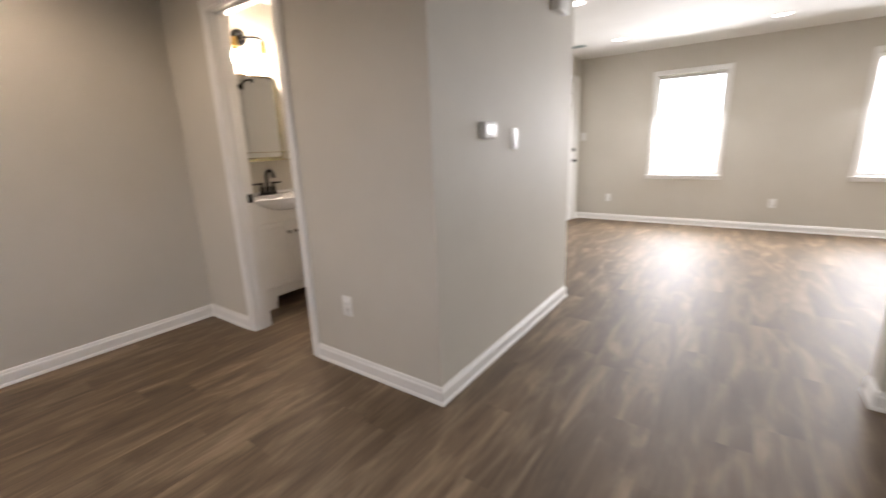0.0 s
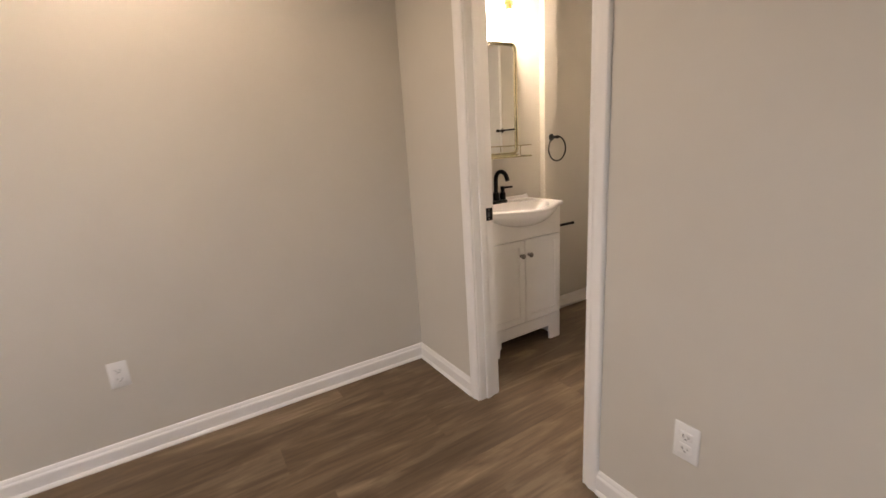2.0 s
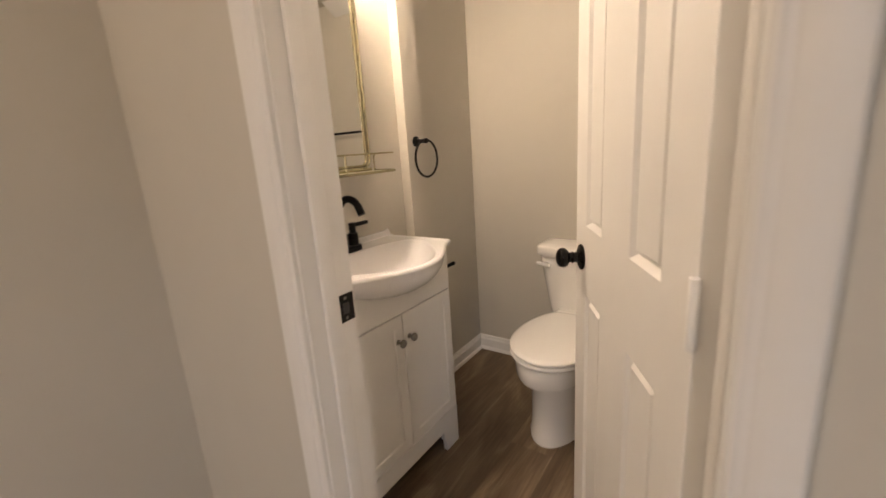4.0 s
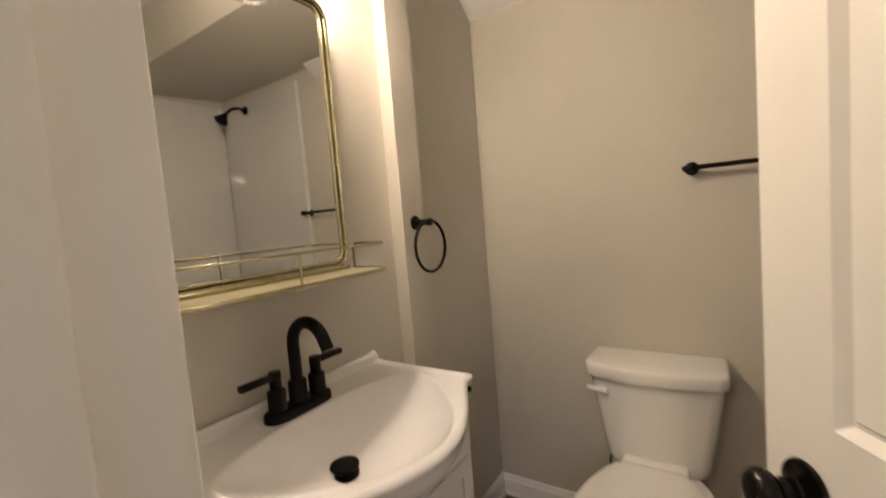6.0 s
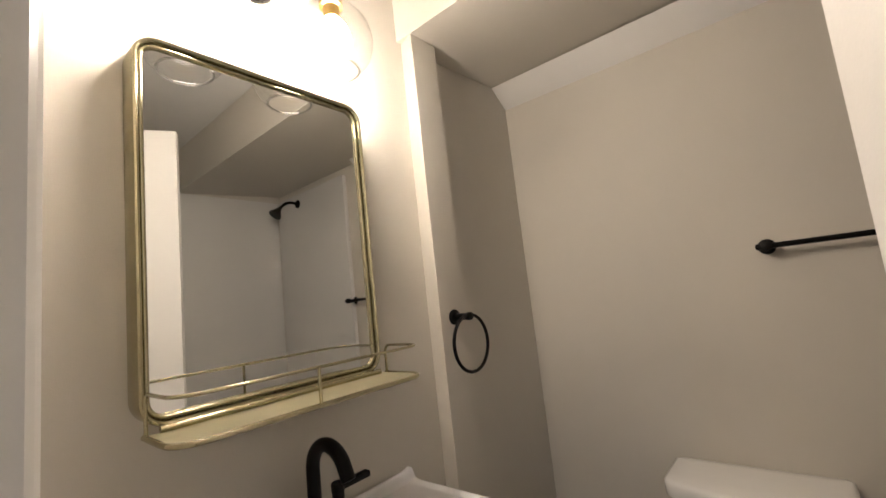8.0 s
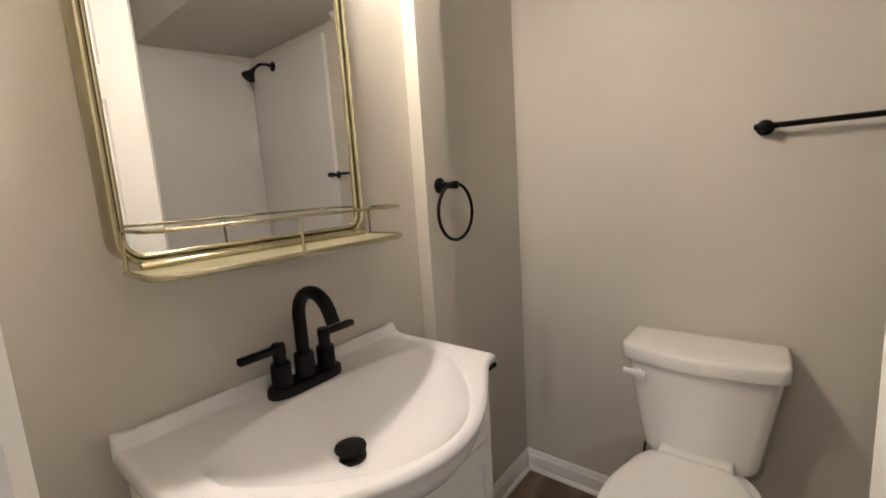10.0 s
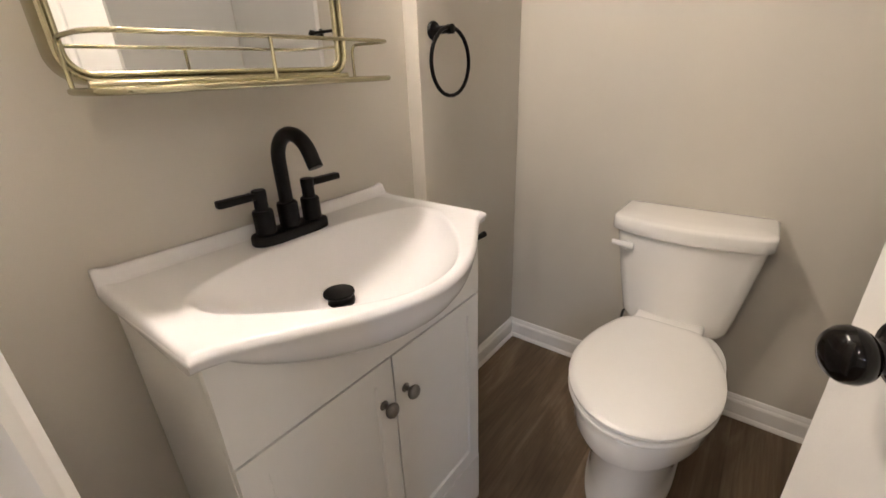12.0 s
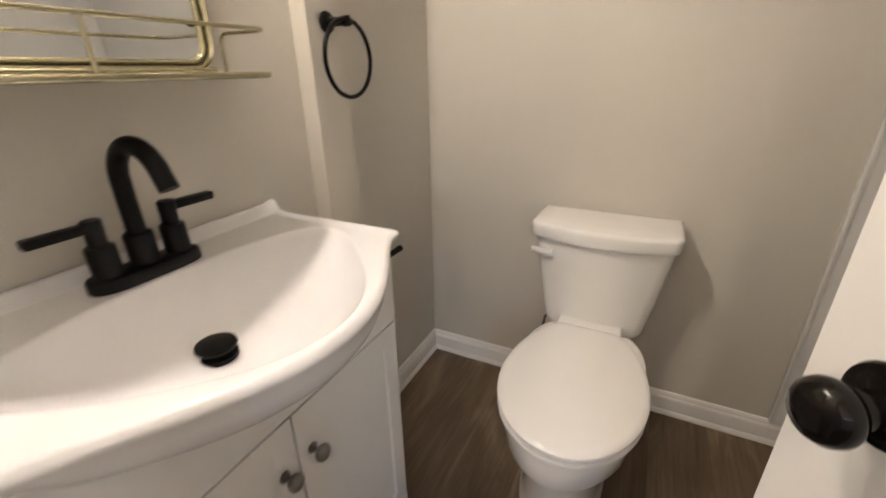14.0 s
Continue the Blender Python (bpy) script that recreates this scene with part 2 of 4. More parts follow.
def prism(points, start, along, a_axis, b_axis, m0=(0, 0), m1=(0, 0), bm=None):
    """A profile of (a, b) points swept from start over the vector along; m0 and m1 slide the ends by m . (a, b) for mitres."""
    bm = bm or bmesh.new()
    start, along, a_axis, b_axis = Vector(start), Vector(along), Vector(a_axis), Vector(b_axis)
    d = along.normalized()
    ends = []
    for base, m in ((start, m0), (start + along, m1)):
        ends.append([bm.verts.new(base + a_axis * a + b_axis * b + d * (m[0] * a + m[1] * b)) for a, b in points])
    n = len(points)
    for k in range(n):
        bm.faces.new((ends[0][k], ends[0][(k + 1) % n], ends[1][(k + 1) % n], ends[1][k]))
    bm.faces.new(ends[0])
    bm.faces.new(ends[1])
    return bm


def loft(rings, cap=True, bm=None):
    bm = bm or bmesh.new()
    loops = [[bm.verts.new(p) for p in ring] for ring in rings]
    n = len(loops[0])
    for a, b in zip(loops, loops[1:]):
        for k in range(n):
            bm.faces.new((a[k], a[(k + 1) % n], b[(k + 1) % n], b[k]))
    if cap:
        bm.faces.new(loops[0])
        bm.faces.new(loops[-1])
    return bm


def lathe(profile, at=(0, 0, 0), axis="z", n=32, cap=True, bm=None):
    """profile: (radius, distance along axis)."""
    rings = []
    for r, h in profile:
        ring = []
        for k in range(n):
            c, s = r * math.cos(2 * math.pi * k / n), r * math.sin(2 * math.pi * k / n)
            p = {"z": (c, s, h), "x": (h, c, s), "y": (c, h, s)}[axis]
            ring.append(Vector(at) + Vector(p))
        rings.append(ring)
    return loft(rings, cap, bm)


def tube(points, radius, n=10, closed=False, bm=None):
    """A round tube along points; radius may be a list."""
    bm = bm or bmesh.new()
    pts = [Vector(p) for p in points]
    count = len(pts)
    rad = radius if isinstance(radius, (list, tuple)) else [radius] * count
    rings, ref = [], None
    for i, p in enumerate(pts):
        if closed:
            t = (pts[(i + 1) % count] - pts[i - 1]).normalized()
        else:
            t = (pts[min(i + 1, count - 1)] - pts[max(i - 1, 0)]).normalized()
        if ref is None:
            ref = t.orthogonal().normalized()
        ref = (ref - t * ref.dot(t)).normalized()
        side = t.cross(ref)
        rings.append([bm.verts.new(p + (ref * math.cos(2 * math.pi * k / n) + side * math.sin(2 * math.pi * k / n)) * rad[i]) for k in range(n)])
    pairs = list(zip(rings, rings[1:])) + ([(rings[-1], rings[0])] if closed else [])
    for a, b in pairs:
        for k in range(n):
            bm.faces.new((a[k], a[(k + 1) % n], b[(k + 1) % n], b[k]))
    if not closed:
        bm.faces.new(rings[0])
        bm.faces.new(rings[-1])
    return bm


def arc(centre, u, v, r, a0, a1, n=12):
    centre, u, v = Vector(centre), Vector(u), Vector(v)
    return [centre + u * r * math.cos(radians(a0 + (a1 - a0) * k / n)) + v * r * math.sin(radians(a0 + (a1 - a0) * k / n)) for k in range(n + 1)]


# ---- walls ----
HX, DY0, DY1 = BATH_X, 1.540, 1.648          # hall west face; the two faces of the bathroom's door wall
EX = -1.080                                  # hall face of the thermostat wall
JL, JR, HEAD = -2.686, -2.054, 2.045         # clear opening of the bathroom door
LX = -2.15                                   # living room's west face
EASTX, SOUTHY = 3.4, -2.3
CH0, CH1, CHX, BN = 2.527, 2.642, -3.217, 3.262   # pipe chase; far face of the wall behind the toilet
CHB = 2.546                                  # where the slightly canted chase meets the vanity wall

structure("wall_west", box(HX - 0.12, SOUTHY - 0.12, 0, HX, CHB, CEIL), WALL, "greige painted drywall beside the hall and vanity", "wall")
structure("wall_west_recess", box(HX - 0.12, CHB, 0, -3.289, BN, CEIL), WALL, "greige painted drywall beside the toilet", "wall")
plan = [(-3.289, CHB), (HX, CHB), (CHX - 0.003, CH0 + 0.001), (CHX - 0.0008, CH0 + 0.0012), (CHX, CH0 + 0.003), (CHX, CH1 - 0.003), (CHX - 0.003, CH1), (-3.289, CH1)]
structure("wall_chase", prism(plan, (0, 0, 0), (0, 0, 2.125), (1, 0, 0), (0, 1, 0)), WALL, "narrow greige boxed pipe chase between vanity and toilet", "wall")
bm = box(HX, DY0, 0, JL - 0.018, DY1, CEIL)
box(JR + 0.018, DY0, 0, EX, DY1, CEIL, bm=bm)
box(JL - 0.018, DY0, HEAD + 0.018, JR + 0.018, DY1, CEIL, bm=bm)
structure("wall_bathroom_door", bm, WALL, "greige drywall pierced by the bathroom doorway", "wall")
structure("wall_thermostat", box(-1.27, DY1, 0, EX, BN, CEIL), WALL, "greige drywall wall holding thermostat and light switch", "wall")
structure("wall_north_bathroom", box(-3.289, BATH_Y, 0, -1.27, BN, CEIL), WALL, "greige painted drywall behind the toilet", "wall")
structure("wall_south", box(HX, SOUTHY - 0.12, 0, EASTX + 0.12, SOUTHY, CEIL), WALL, "plain greige wall closing the hall", "wall")
structure("wall_east", box(EASTX, SOUTHY, 0, EASTX + 0.12, FAR + 0.14, CEIL), WALL, "plain greige wall of the living room", "wall")
FD0, FD1, FDH = 5.78, 6.69, 2.06             # entrance door in the living room's west wall
bm = box(LX - 0.14, BN, 0, LX, FD0 - 0.03, CEIL)
box(LX - 0.14, FD1 + 0.03, 0, LX, FAR + 0.14, CEIL, bm=bm)
box(LX - 0.14, FD0 - 0.03, FDH + 0.03, LX, FD1 + 0.03, CEIL, bm=bm)
structure("wall_west_living", bm, WALL, "greige living room wall with the entrance door", "wall")
bm = bmesh.new()
edges_x = [LX] + [v for a, b in WIN for v in (a + 0.065, b - 0.065)] + [EASTX]
for k in range(0, len(edges_x), 2):
    box(edges_x[k], FAR, 0, edges_x[k + 1], FAR + 0.14, CEIL, bm=bm)
for a, b in WIN:
    box(a + 0.065, FAR, 0, b - 0.065, FAR + 0.14, WIN_Z[0] + 0.06, bm=bm)
    box(a + 0.065, FAR, WIN_Z[1] - 0.065, b - 0.065, FAR + 0.14, CEIL, bm=bm)
structure("wall_north_living", bm, WALL, "greige living room wall with two bright windows", "wall")
structure("wall_partition", box(0.61, 2.555, 0, EASTX, 2.700, CEIL, 0.003), WALL, "greige end of a partition wall", "wall")

# ---- ceilings ----
bm = box(HX, SOUTHY, CEIL, EASTX, DY0, CEIL + 0.12)
box(EX, DY0, CEIL, EASTX, BN, CEIL + 0.12, bm=bm)
box(LX - 0.14, BN, CEIL, EASTX, FAR + 0.14, CEIL + 0.12, bm=bm)
structure("ceiling", bm, CEILING, "flat white painted ceiling with recessed lights", "ceiling")
structure("ceiling_bathroom", box(HX, DY1, BATH_CEIL, -1.27, CH0, CEIL + 0.12), CEILING, "white painted bathroom ceiling", "ceiling")
prof = [(CH0, 2.125), (3.089, 2.168), (BATH_Y, 2.172), (BATH_Y, CEIL), (CH0, CEIL)]
structure("ceiling_soffit", prism(prof, (-3.289, 0, 0), (2.019, 0, 0), (0, 1, 0), (0, 0, 1)), WALL, "greige dropped soffit above the toilet and bathtub", "ceiling")
prof = [(3.087, 2.1665), (BATH_Y - 0.001, 2.096), (BATH_Y - 0.001, 2.170)]
structure("trim_soffit", prism(prof, (-3.288, 0, 0), (1.07, 0, -0.012), (0, 1, 0), (0, 0, 1)), CEILING, "white sloping fillet between soffit and wall", "trim")

# ---- baseboards ----
BASE = [(0, 0), (0.021, 0), (0.021, 0.006), (0.0165, 0.015), (0.0135, 0.018), (0.0135, 0.064), (0.0115, 0.070), (0.0085, 0.074), (0.0075, 0.081), (0.004, 0.089), (0, 0.091)]


def baseboard(p0, p1, normal, m0=0, m1=0, label="white moulded baseboard along the wall"):
    along = Vector((p1[0] - p0[0], p1[1] - p0[1], 0))
    bm = prism(BASE, (p0[0], p0[1], 0.0), along, (normal[0], normal[1], 0), (0, 0, 1), (m0, 0), (m1, 0))
    return structure("baseboard", bm, TRIM, label, "baseboard")


CW = 0.062                                    # casing width
baseboard((HX, SOUTHY), (HX, DY0), (1, 0), 1, -1)
baseboard((HX, DY0), (JL - CW, DY0), (0, -1), 1, 0)
baseboard((JR + CW + 0.004, DY0), (EX, DY0), (0, -1), 0, 1)
baseboard((EX, DY0), (EX, BN), (1, 0), -1, 1)
baseboard((EX, BN), (LX, BN), (0, 1), -1, -1)
baseboard((LX, BN), (LX, FD0 - 0.09), (1, 0), 1, 0)
baseboard((LX, FD1 + 0.085), (LX, FAR), (1, 0), 0, -1)
baseboard((LX, FAR), (EASTX, FAR), (0, -1), 1, -1)
baseboard((0.61, 2.555), (EASTX, 2.555), (0, -1), -1, -1)
baseboard((0.61, 2.700), (0.61, 2.555), (-1, 0), -1, 1)
baseboard((EASTX, 2.700), (0.61, 2.700), (0, 1), 1, 1)
baseboard((HX, SOUTHY), (EASTX, SOUTHY), (0, 1), 1, -1)
baseboard((EASTX, SOUTHY), (EASTX, 2.555), (-1, 0), 1, -1)
baseboard((EASTX, 2.700), (EASTX, FAR), (-1, 0), 1, -1)
baseboard((HX, DY1), (HX, 1.799), (1, 0), 1, 0)
baseboard((HX, DY1), (JL - CW, DY1), (0, 1), 1, 0)
baseboard((HX, 2.394), (HX, CHB - 0.004), (1, 0), 0, -0.7)
baseboard((-3.289, CH1), (-3.289, BATH_Y), (1, 0), 0, -1, "white moulded baseboard beside the toilet")
baseboard((-3.289, BATH_Y), (-1.992, BATH_Y), (0, -1), 1, 0, "white moulded baseboard behind the toilet")

# ---- bathroom doorway: jambs, stops, casings ----
CASING = [(0, 0), (0, 0.010), (0.006, 0.013), (0.010, 0.0115), (0.016, 0.0115), (0.020, 0.014), (0.030, 0.017), (0.040, 0.0175), (0.052, 0.0165), (0.058, 0.0155), (0.062, 0.010), (0.062, 0)]


def casing(x0, x1, head, y, ny, sill=0.0, name="door_casing", thick=1.0):
    """Mitred casing round an opening in a wall that faces ny."""
    shape = [(a, b * thick) for a, b in CASING]
    bm = prism(shape, (x0, y, sill), (0, 0, head - sill), (-1, 0, 0), (0, ny, 0), (0, 0), (1, 0))
    prism(shape, (x1, y, sill), (0, 0, head - sill), (1, 0, 0), (0, ny, 0), (0, 0), (1, 0), bm=bm)
    prism(shape, (x0, y, head), (x1 - x0, 0, 0), (0, 0, 1), (0, ny, 0), (-1, 0), (1, 0), bm=bm)
    return structure(name, bm, TRIM, "white moulded casing round the bathroom doorway", "door casing")


casing(JL - 0.004, JR + 0.004, HEAD + 0.004, DY0, -1)
casing(JL - 0.004, JR + 0.004, HEAD + 0.004, DY1, 1, thick=1.14)
frame_root = root("door_frame", (JL, DY0, 0), "white painted wooden jambs of the bathroom doorway", "door frame")
frame_root["kind"] = "structure"
part("jamb", box(JL - 0.018, DY0, 0, JL, DY1, HEAD + 0.018), TRIM, frame_root, smooth=False)
part("jamb", box(JR, DY0, 0, JR + 0.018, DY1, HEAD + 0.018), TRIM, frame_root, smooth=False)
part("head_jamb", box(JL, DY0, HEAD, JR, DY1, HEAD + 0.018), TRIM, frame_root, smooth=False)
part("door_stop", box(JL, DY1 - 0.072, 0, JL + 0.010, DY1 - 0.038, HEAD, 0.003), TRIM, frame_root)
part("door_stop", box(JR - 0.010, DY1 - 0.072, 0, JR, DY1 - 0.038, HEAD, 0.003), TRIM, frame_root)
part("door_stop", box(JL + 0.010, DY1 - 0.072, HEAD - 0.010, JR - 0.010, DY1 - 0.038, HEAD, 0.003), TRIM, frame_root)
strike = part("strike_plate", box(JL - 0.0005, DY1 - 0.036, 0.900, JL + 0.002, DY1 + 0.004, 0.958, 0.0008, 1), BRONZE, frame_root, "dark bronze strike plate")
part("latch_hole", box(JL + 0.0015, DY1 - 0.026, 0.917, JL + 0.0026, DY1 - 0.010, 0.940), SLOT, strike)
part("screw", lathe([(0.0035, 0.002), (0.003, 0.0032)], (JL, DY1 - 0.018, 0.908), "x", 10), NICKEL, strike)
part("screw", lathe([(0.0035, 0.002), (0.003, 0.0032)], (JL, DY1 - 0.018, 0.950), "x", 10), NICKEL, strike)


# ---- six-panel doors ----
def knob_profile():
    return [(0.031, 0.0), (0.0325, 0.003), (0.031, 0.006), (0.022, 0.010), (0.0135, 0.013), (0.0125, 0.020), (0.0145, 0.024), (0.0125, 0.028), (0.013, 0.032), (0.0170, 0.034),
            (0.0225, 0.039), (0.0248, 0.046), (0.0238, 0.053), (0.0195, 0.059), (0.011, 0.0628), (0.001, 0.0638)]


def panel_leaf(width, height, thick):
    """A moulded leaf along +x with the hinge edge at x = 0; the panels sink in on both faces."""
    w = width
    xs = [0.0, 0.097, w / 2 - 0.082, w / 2 + 0.082, w - 0.097, w]
    zs = [0.008, 0.225, 0.857, 1.027, 1.60, 1.70, 1.90, height]
    bm = bmesh.new()
    faces = []
    for y in (0.0, thick):
        v = [[bm.verts.new((x, y, z)) for z in zs] for x in xs]
        for i in range(5):
            for j in range(7):
                f = bm.faces.new((v[i][j], v[i + 1][j], v[i + 1][j + 1], v[i][j + 1]))
                if i in (1, 3) and j in (1, 3, 5):
                    faces.append(f)
        if y == 0.0:
            front = v
    for i in range(5):
        bm.faces.new((front[i][0], front[i + 1][0], v[i + 1][0], v[i][0]))
        bm.faces.new((front[i][7], front[i + 1][7], v[i + 1][7], v[i][7]))
    for j in range(7):
        bm.faces.new((front[0][j], front[0][j + 1], v[0][j + 1], v[0][j]))
        bm.faces.new((front[5][j], front[5][j + 1], v[5][j + 1], v[5][j]))
    bmesh.ops.recalc_face_normals(bm, faces=bm.faces[:])
    for f in faces:
        bmesh.ops.inset_individual(bm, faces=[f], thickness=0.003, depth=-0.002)
        bmesh.ops.inset_individual(bm, faces=[f], thickness=0.010, depth=-0.0095)
        bmesh.ops.inset_individual(bm, faces=[f], thickness=0.006, depth=0.0)
        bmesh.ops.inset_individual(bm, faces=[f], thickness=0.010, depth=0.0080)
    return bm


DOOR_TURN = 119.4
door = root("door_1", (JR - 0.004, DY1 + 0.006, 0), "white six-panel bathroom door standing open with bronze knobs", "door", turn=DOOR_TURN)
door["kind"] = "structure"


def on_door(name, bm, material, label="", smooth=True, parent=door):
    bm.transform(door.matrix_world)
    return part(name, bm, material, parent, label, smooth)


leaf = on_door("door_leaf", panel_leaf(0.610, 2.03, 0.035), DOOR)
for side in (-1, 1):
    y0 = 0.035 if side > 0 else 0.0
    pts = [(r, y0 + side * h) for r, h in knob_profile()]
    k = on_door("door_knob", lathe(pts[3:], (0.547, 0, 0.943), "y", 32), BRONZE, "round oil-rubbed bronze knob")
    on_door("rose", lathe(pts[:4], (0.547, 0, 0.943), "y", 32), BRONZE, parent=k)
for hz in (0.22, 1.02, 1.82):
    on_door("hinge", lathe([(0.0058, -0.045), (0.0065, -0.043), (0.0065, 0.043), (0.0058, 0.045)], (-0.004, 0.040, hz), "z", 12), TRIM, "white painted hinge")

# ---- vanity cabinet ----
VX, VY0, VY1 = -2.957, 1.801, 2.391
vanity = root("vanity_cabinet", (-3.1, 2.08, 0), "white two-door vanity cabinet with pewter knobs under a sink", "vanity")
part("side_panel", box(-3.273, VY0, 0.0, VX - 0.017, VY0 + 0.016, 0.855), CABINET, vanity, smooth=False)
part("side_panel", box(-3.273, VY1 - 0.016, 0.0, VX - 0.017, VY1, 0.855), CABINET, vanity, smooth=False)
part("back_panel", box(-3.273, VY0 + 0.016, 0.16, -3.267, VY1 - 0.016, 0.845), CABINET, vanity, smooth=False)
part("bottom_panel", box(-3.267, VY0 + 0.016, 0.16, VX - 0.018, VY1 - 0.016, 0.176), CABINET, vanity, smooth=False)
prof = [(VY0, 0.6925), (VY1, 0.6925), (VY1, 0.857)]
for k in range(29):
    u = 0.90 - 1.80 * k / 28
    prof.append((2.096 + u * 0.309, 0.857 - 0.082 * max(0.0, 1 - (u / 0.86) ** 2) ** 0.8))
prof.append((VY0, 0.857))
part("front_panel", prism(prof, (VX - 0.016, 0, 0), (0.016, 0, 0), (0, 1, 0), (0, 0, 1)), CABINET, vanity, smooth=False)
prof = [(VY0, 0.0), (VY0 + 0.085, 0.0), (VY0 + 0.090, 0.050), (VY0 + 0.10, 0.060), (VY0 + 0.10, 0.095), (VY1 - 0.10, 0.095), (VY1 - 0.10, 0.060), (VY1 - 0.090, 0.050), (VY1 - 0.085, 0.0), (VY1, 0.0), (VY1, 0.170), (VY0, 0.170)]
part("base_rail", prism(prof, (VX - 0.016, 0, 0), (0.017, 0, 0), (0, 1, 0), (0, 0, 1)), CABINET, vanity, "white base rail with cut-out feet", smooth=False)
SPLIT = 2.099


def cabinet_door(y0, y1, knob_y):
    z0, z1 = 0.1735, 0.688
    bm = box(VX - 0.016, y0, z0, VX, y1, z1)
    f = max(bm.faces, key=lambda q: q.normal.x * 10 + q.calc_center_median().x)
    bmesh.ops.recalc_face_normals(bm, faces=bm.faces[:])
    bmesh.ops.inset_individual(bm, faces=[f], thickness=0.056, depth=0.0)
    bmesh.ops.inset_individual(bm, faces=[f], thickness=0.004, depth=-0.005)
    d = part("door", bm, CABINET, vanity, smooth=False)
    pts = [(0.0095, 0.0), (0.0095, 0.0020), (0.0055, 0.0035), (0.0045, 0.010), (0.0060, 0.0130), (0.0115, 0.0165), (0.0150, 0.0215), (0.0150, 0.0250), (0.0120, 0.0295), (0.0060, 0.0322), (0.0005, 0.033)]
    part("knob", lathe(pts, (VX, knob_y, 0.597), "x", 20), NICKEL, d, "pewter mushroom knob")


cabinet_door(VY0 + 0.001, SPLIT - 0.002, 2.068)
cabinet_door(SPLIT + 0.002, VY1 - 0.001, 2.128)

# ---- sink top ----
SY0, SY1, SB, SF, DECK = 1.787, 2.405, -3.276, -2.932, 0.884
SMID, SHALF = (SY0 + SY1) / 2, (SY1 - SY0) / 2


def smooth01(v):
    v = max(0.0, min(1.0, v))
    return v * v * (3 - 2 * v)


def front_edge(u):
    """x of the front rim: short ears at the ends that swing into a long bow."""
    return -2.946 + 0.124 * (0.5 + 0.5 * math.cos(math.pi * min(1.0, abs(u) / 0.93))) ** 0.60


BOWL = 0.110                                  # depth of the bowl under the deck


def basin_depth(x, y):
    """0 on the deck, 1 at the bottom of the bowl."""
    u = (y - 2.104) / 0.259
    front = front_edge((y - SMID) / SHALF) - 0.015 - 0.030 * min(1.0, u * u)
    back = -3.164
    v = (x - (front + back) / 2) / ((front - back) / 2)
    r = (abs(u) ** 2.5 + abs(v) ** 2.5) ** (1 / 2.5)
    if r >= 1:
        return 0.0
    return (1 - r ** 1.95) * (0.70 + 0.30 * smooth01((1 - r) / 0.05))


def sink_mesh():
    bm = bmesh.new()
    NU, NV = 150, 110
    rows = []
    for i in range(NU + 1):
        u = -1 + 2 * i / NU
        y = SMID + u * SHALF
        fx = front_edge(u)
        col = []
        for j in range(NV + 1):
            x = SB + (fx - SB) * j / NV
            z = DECK - BOWL * basin_depth(x, y)
            z += 0.021 * smooth01((SB + 0.030 - x) / 0.014)                      # back lip
            end = smooth01((abs(u) - 0.95) / 0.05)
            z += 0.004 * end * smooth01((SB + 0.055 - x) / 0.03)                 # scrolled ends of the lip
            z += 0.003 * smooth01((abs(u) - 0.9) / 0.08)
            edge = min(fx - x, x - SB, SHALF - abs(y - SMID))
            z -= 0.005 * (1 - smooth01(edge / 0.006))
            col.append(bm.verts.new((x, y, z)))
        # rounded nose, then the underside sweeping back to the cabinet front
        hang = 0.084 * max(0.0, 1 - (u / 0.86) ** 2) ** 0.8
        zf = col[-1].co.z
        low = zf - 0.024 - hang
        nose = 0.012
        col.append(bm.verts.new((fx + 0.0025, y, zf - 0.003)))
        col.append(bm.verts.new((fx + 0.003, y, zf - 0.007)))
        col.append(bm.verts.new((fx - 0.001, y, zf - nose)))
        tx = min(fx - 0.010, VX - 0.004)
        for k in range(1, 9):
            a = math.pi / 2 * k / 8
            col.append(bm.verts.new((tx + (fx - 0.001 - tx) * math.cos(a), y, zf - nose + (low - zf + nose) * math.sin(a))))
        deep = low - 0.06 * min(1.0, hang / 0.03)
        col.append(bm.verts.new((VX - 0.020, y, deep)))
        col.append(bm.verts.new((SB, y, deep)))
        rows.append(col)
    for a, b in zip(rows, rows[1:]):
        for k in range(len(a) - 1):
            bm.faces.new((a[k], a[k + 1], b[k + 1], b[k]))
        bm.faces.new((a[-1], a[0], b[0], b[-1]))
    bm.faces.new(rows[0])
    bm.faces.new(rows[-1])
    return bm


sink = root("vanity_sink_top", (-3.08, SMID, DECK), "glossy white ceramic bow-front sink top on the vanity", "sink")
part("basin", sink_mesh(), CERAMIC, sink, crease=75)
DRX, DRY = -3.056, 2.078
drz = DECK - BOWL * basin_depth(DRX, DRY)
drain = part("drain_stopper", lathe([(0.027, -0.006), (0.0275, 0.002), (0.023, 0.004), (0.0215, 0.005), (0.0215, 0.010), (0.0275, 0.0115), (0.0290, 0.0145), (0.0280, 0.0175), (0.015, 0.0195), (0.0005, 0.020)], (DRX, DRY, drz), "z", 32), BLACK, sink, "black pop-up drain stopper")

